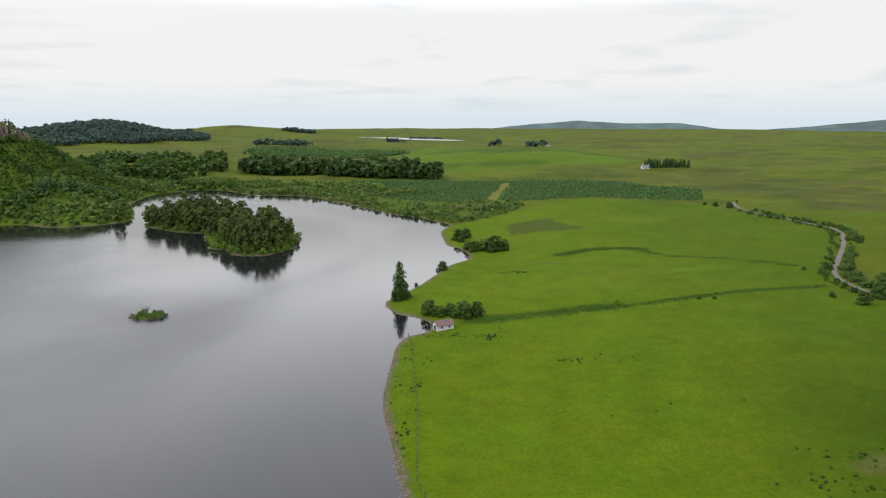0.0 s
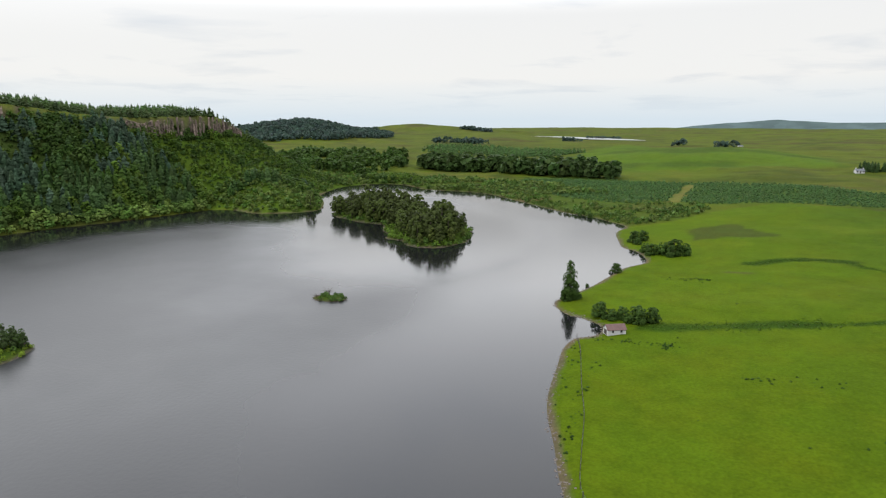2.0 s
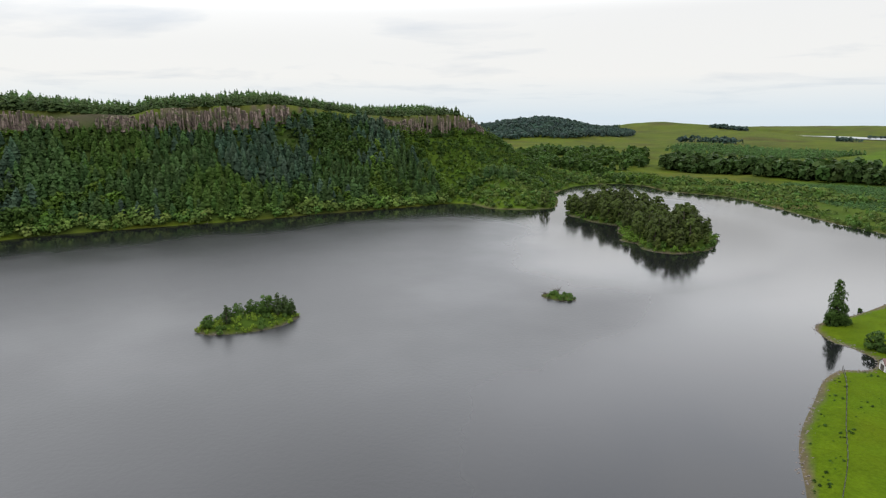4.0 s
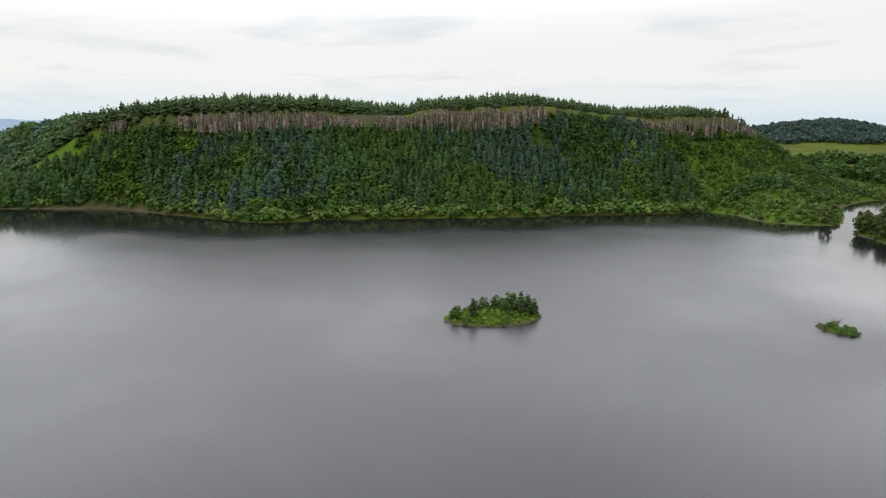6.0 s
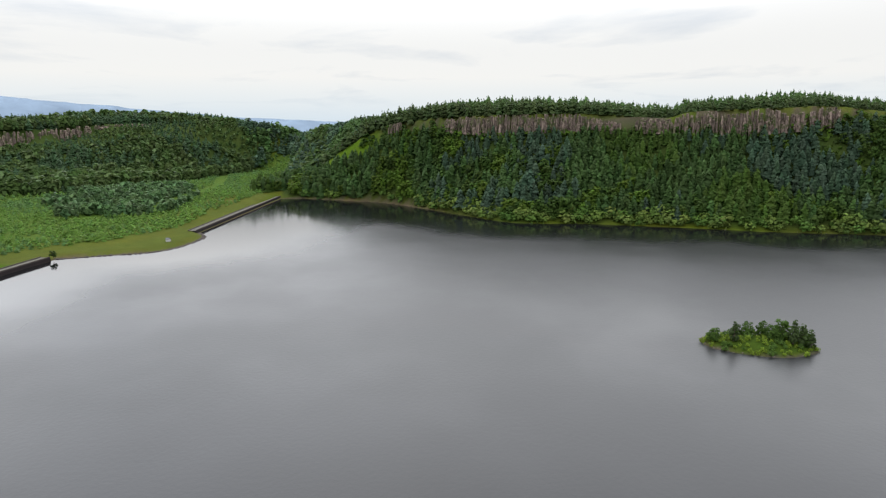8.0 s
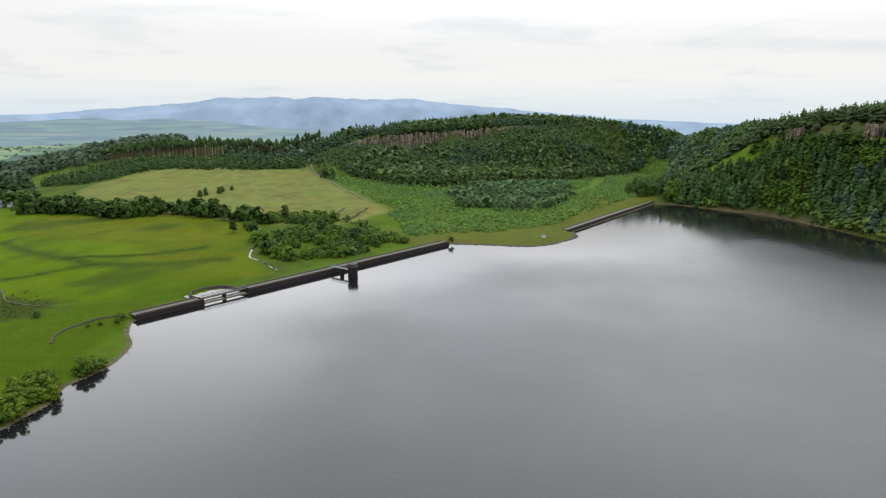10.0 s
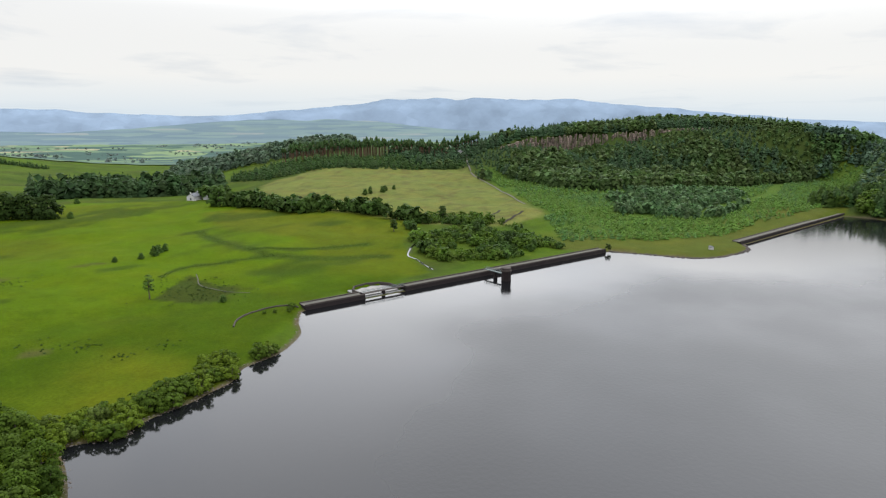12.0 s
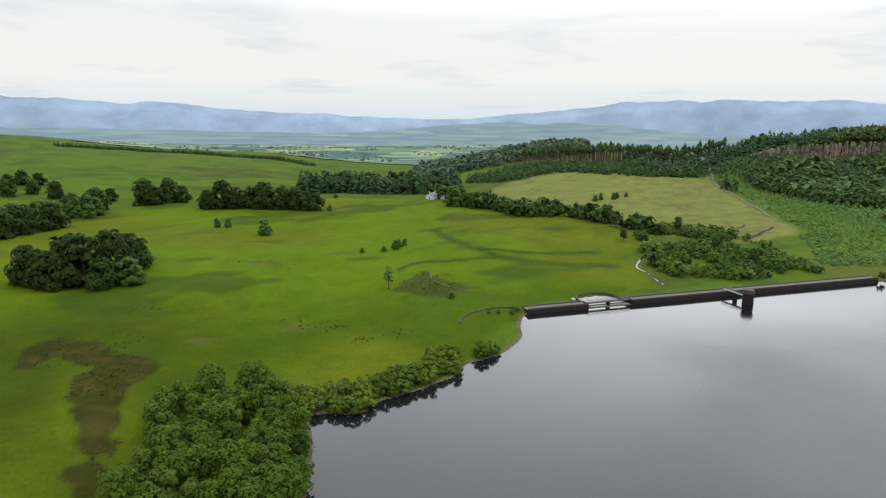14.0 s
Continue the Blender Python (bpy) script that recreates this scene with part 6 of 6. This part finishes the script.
# low hedge beside the lane
lane = curve(ROAD[1:-2], 14)
r = np.random.RandomState(431)
keep = np.repeat(np.arange(len(lane)), 3)
hx, hy = lane[keep, 0] + np.where(r.rand(len(keep)) < 0.7, 1, -1) * r.uniform(2.6, 6.0, len(keep)), lane[keep, 1] + r.normal(size=len(keep)) * 1.5
some = (rough(hx, hy, 14, 432) > -0.25) & (hy < 440)
grove("hedge", BUSHES, hx[some], hy[some], r.uniform(0.8, 2.4, int(some.sum())), shades(r, int(some.sum()), OAK * 0.9, 0.3), "low broken hedge and gorse beside the lane", "hedge", 433)
# clump of conifers by the moorland cottage
clump = spire("spruce", 12.0, 3.2, SPRUCE * 0.8, "dark spruce in the clump beside the cottage", 381, 12, 9, "cottage clump")
for k in range(40):
    rr = random.Random(k)
    plant(clump, 161 + 50 * rr.random(), 756 + 14 * rr.random(), rr.uniform(0.75, 1.05))

# ---- the islands ----
pine_forms = [tree("pine", 9.0, 3.5, 560, 0.37, np.array(((0.050, 0.066, 0.018), (0.068, 0.088, 0.020), (0.056, 0.078, 0.018)))[k], ("dark Scots pine on the wooded island", "rugged Scots pine on the wooded island", "leaning Scots pine on the wooded island")[k], 401 + k, 0.0, 18, group="island pines", heavy=0.3, taper=0.35) for k in range(3)]
isle_bush = tree("bush", 2.6, 2.1, 260, 0.20, OAK * 1.3, "dull green bush on an island bank", 412, 0.0, 10, "bush", "island bushes")
x, y = scatter(-250, -95, 280, 425, 5.2, 211)
z = ground_z(x, y)
for i, (a, b, c_) in enumerate(zip(x, y, z)):
    rr = random.Random(i)
    sd_i = c_
    if c_ > 0.9 and rr.random() < 0.93 and not (-160 < a < -138 and b < 345 and rr.random() < 0.6):
        plant(pine_forms[rr.randrange(3)], a, b, rr.uniform(0.5, 1.15) + 0.1 * min(c_, 4.0), i, c_ - 0.1)
x, y = scatter(-245, -95, 280, 425, 3.4, 212)
z = ground_z(x, y)
rr = np.random.RandomState(214)
bank = (z > 0.02) & (z < 1.5) & (rr.rand(len(x)) < 0.85) | (z > 0.3) & (x > -164) & (x < -138) & (y < 345)
lit = (rr.rand(len(x)) < 0.4) | (x > -164) & (x < -138) & (y < 345)
grove("island_scrub", BUSHES, x[bank], y[bank], 2.6 * rr.uniform(0.55, 1.2, int(bank.sum())), np.where(lit[bank][:, None], LIME * 1.1, OAK * 1.1) * rr.uniform(0.8, 1.2, (int(bank.sum()), 1)), "green scrub crowding the wooded island's banks", "scrub", 215)
lush_bush = tree("bush", 2.6, 2.1, 260, 0.20, np.array((0.150, 0.220, 0.025)), "lush bright green bush on the little island", 413, 0.0, 10, "bush", "island bushes")
small = tree("fir", 6.4, 2.1, 900, 0.2, PINE * 1.1, "small dark fir on the little island", 421, -0.05, 24, group="little island trees", taper=0.6)
rounded = tree("alder", 5.0, 2.6, 900, 0.21, OAK * 0.95, "round alder on the little island", 422, -0.08, 18, group="little island trees")
c72, s72 = math.cos(radians(72)), math.sin(radians(72))
for u, w, s, form in ((-14.5, -1, 0.85, rounded), (-8.5, -3, 0.9, small), (-3, 4, 1.0, rounded), (2, 5, 1.0, rounded), (4.5, 1, 1.15, rounded), (8, 3, 1.35, rounded), (10.5, -1, 1.1, small), (13.5, 0, 1.05, small), (15, 1, 1.2, rounded), (12.5, 4, 1.1, rounded), (-6, 6, 0.8, rounded), (16, -1.5, 0.9, small)):
    u, w = u * 0.86, w * 0.86
    plant(form, -177 + u * c72 - w * s72, 109 + u * s72 + w * c72, s)
x, y = scatter(-200, -155, 85, 135, 2.0, 213)
z = ground_z(x, y)
for i, (a, b, c_) in enumerate(zip(x, y, z)):
    rr = random.Random(i)
    if c_ > 0.05 and rr.random() < 0.85:
        plant(lush_bush if rr.random() < 0.65 else isle_bush, a, b, rr.uniform(0.5, 0.95), i, c_ - 0.1)
for i in range(30):
    rr = random.Random(i + 900)
    a, b = -117.5 + rr.uniform(-5, 5), 198 + rr.uniform(-3.8, 3.8)
    z0 = float(ground_z(np.array([a]), np.array([b]))[0])
    if z0 > 0.0:
        plant(isle_bush, a, b, rr.uniform(0.45, 0.85), i, z0 - 0.1)

branches = tagged(new("bush"), "bare grey branches of a drowned bush by the tiny island", "bush")
rb = np.random.RandomState(93)
part("stem", trunk_mesh(1.6, 0.10, np.column_stack([rb.uniform(-2.6, 2.6, 22), rb.uniform(-2.6, 2.6, 22), rb.uniform(0.8, 2.6, 22)]), 94, "stem"), BARK, branches)
plant(branches, -123.4, 197, 1.1, 0, 0.0)
plant(branches, -121, 202, 1.3, 0, 0.1)
plant(branches, -113.5, 196.5, 0.7, 0, 0.1)

# ---- rushes and thistles in the pastures ----
def tuft_form(seed):
    v, f, out, _ = clumps_crown(seed, 1.0, 0.9, 14, 0.36, 5, 0.0)
    out = out * 0.35 + (0, 0, 0.8)
    return v, f, out / np.linalg.norm(out, axis=1, keepdims=True)


TUFT = [tuft_form(s) for s in (501, 502, 503)]


def tufts(name, groups, label, seed, tint):
    r = np.random.RandomState(seed)
    xs, ys = [], []
    for gx, gy, spread_x, spread_y, n in groups:
        xs.append(gx + r.normal(size=n) * spread_x)
        ys.append(gy + r.normal(size=n) * spread_y)
    x, y = np.concatenate(xs), np.concatenate(ys)
    ok = survey(x, y)[1] > 1.0
    x, y = x[ok], y[ok]
    return grove(name, TUFT, x, y, r.uniform(0.16, 0.46, len(x)), shades(r, len(x), np.array(tint), 0.3), label, "rushes", seed)


def strewn(line, width, n, seed):
    r = np.random.RandomState(seed)
    p = curve(line, 8)
    i = r.randint(0, len(p), n)
    return p[i, 0] + r.normal(size=n) * width, p[i, 1] + r.normal(size=n) * width


tufts("rushes", [(-3, 186, 1.6, 2.5, 40), (20, 164, 3, 1.0, 16), (32, 165, 5, 2, 14), (-14, 186, 6, 1.2, 34), (8, 268, 3, 1.5, 40), (2, 268, 6, 2, 26), (23, 366, 8, 4, 20), (47, 311, 6, 2, 26), (64, 115, 4, 2, 20), (59, 106, 5, 2, 30), (45, 142, 14, 8, 8), (110, 200, 8, 2, 10), (40, 250, 30, 20, 10), (-20, 150, 1.2, 16, 26), (-20, 125, 1.0, 10, 20), (-26, 165, 1.0, 12, 20)],
      "dark rush tufts scattered over the east pasture", 601, (0.030, 0.062, 0.010))
tufts("rushes", [(-58, -214, 4, 2, 14), (-73, -201, 3, 1.5, 26), (-66, -206, 5, 1.5, 16), (-76, -187, 2.5, 1.5, 18), (-89, -187, 3, 2, 16), (-62, -302, 5, 3, 26), (-77, -289, 4, 3, 26), (-53, -384, 10, 3, 30), (-16, -247, 4, 2, 20), (-2, -215, 9, 5, 60), (10, -215, 5, 5, 30), (-125, -236, 9, 8, 240), (-40, -300, 40, 40, 20)],
      "dark rush tufts scattered over the south pasture", 602, (0.034, 0.062, 0.012))
for k, (pts, w) in enumerate(DITCHES):
    x, y = strewn(pts, w * 0.45, int(130 * w), 610 + k)
    grove("rushes", TUFT, x, y, np.random.RandomState(k).uniform(0.14, 0.36, len(x)), shades(np.random.RandomState(k), len(x), np.array((0.042, 0.076, 0.009)), 0.3), "thick green rushes along a field ditch", "rushes", 620 + k)
x, y = scatter(-30, 25, -232, -100, 1.2, 221)
keep = (ragged(x, y, MARSH) > 0.5) & (rough(x, y, 9, 69) > 0.05)
grove("rushes", TUFT, x[keep], y[keep], np.random.RandomState(3).uniform(0.2, 0.42, int(keep.sum())), shades(np.random.RandomState(4), int(keep.sum()), np.array((0.052, 0.066, 0.012)), 0.4), "brown-green boggy rushes beside the wood", "rushes", 630)

# ---- stones along the water's edge ----
stone_forms = []
for s in range(5):
    v, f = cone_stack([(0.35, -0.2, 0, 0), (0.5, 0.0, 0, 0), (0.30, 0.26, 0.03, 0)], 5, 700 + s, 0.5)
    stone_forms.append((v, f))
r = np.random.RandomState(71)
xs, ys = [], []
for part_ring, count in ((curve(SHORE_EAST, 6), 900), (curve(SHORE_SPIT, 6), 260), (curve(SHORE_SOUTH, 6), 700), (curve(SHORE_CRAG, 6), 500)):
    i = r.randint(0, len(part_ring), count)
    xs.append(part_ring[i, 0] + r.normal(size=count) * 0.9)
    ys.append(part_ring[i, 1] + r.normal(size=count) * 0.9)
for ix, iy, a_, b_, turn, high in ISLANDS:
    t_ = r.uniform(0, 2 * np.pi, int(5 * a_))
    cs, sn = math.cos(radians(turn)), math.sin(radians(turn))
    u, w = a_ * 1.0 * np.cos(t_) + r.normal(size=len(t_)) * 0.4, b_ * 1.0 * np.sin(t_) + r.normal(size=len(t_)) * 0.4
    xs.append(ix + u * cs - w * sn)
    ys.append(iy + u * sn + w * cs)
x, y = np.concatenate(xs), np.concatenate(ys)
stones = grove("shore_stones", stone_forms, x, y, r.uniform(0.2, 0.7, len(x)), np.ones((len(x), 3)), "pale stones and boulders along the water's edge", "stones", 72, 0.05, 0.3)
stones.data.materials.clear()
stones.data.materials.append(PEBBLE)

# dark boulders that edge the grassy spit
x, y = strewn(SHORE_SPIT, 0.5, 420, 73)
boulders = grove("boulders", stone_forms, x, y, np.random.RandomState(74).uniform(0.6, 1.7, len(x)), np.ones((len(x), 3)), "dark wet boulders edging the grassy spit", "stones", 75, 0.1, 0.3)
boulders.data.materials.clear()
boulders.data.materials.append(COPING)
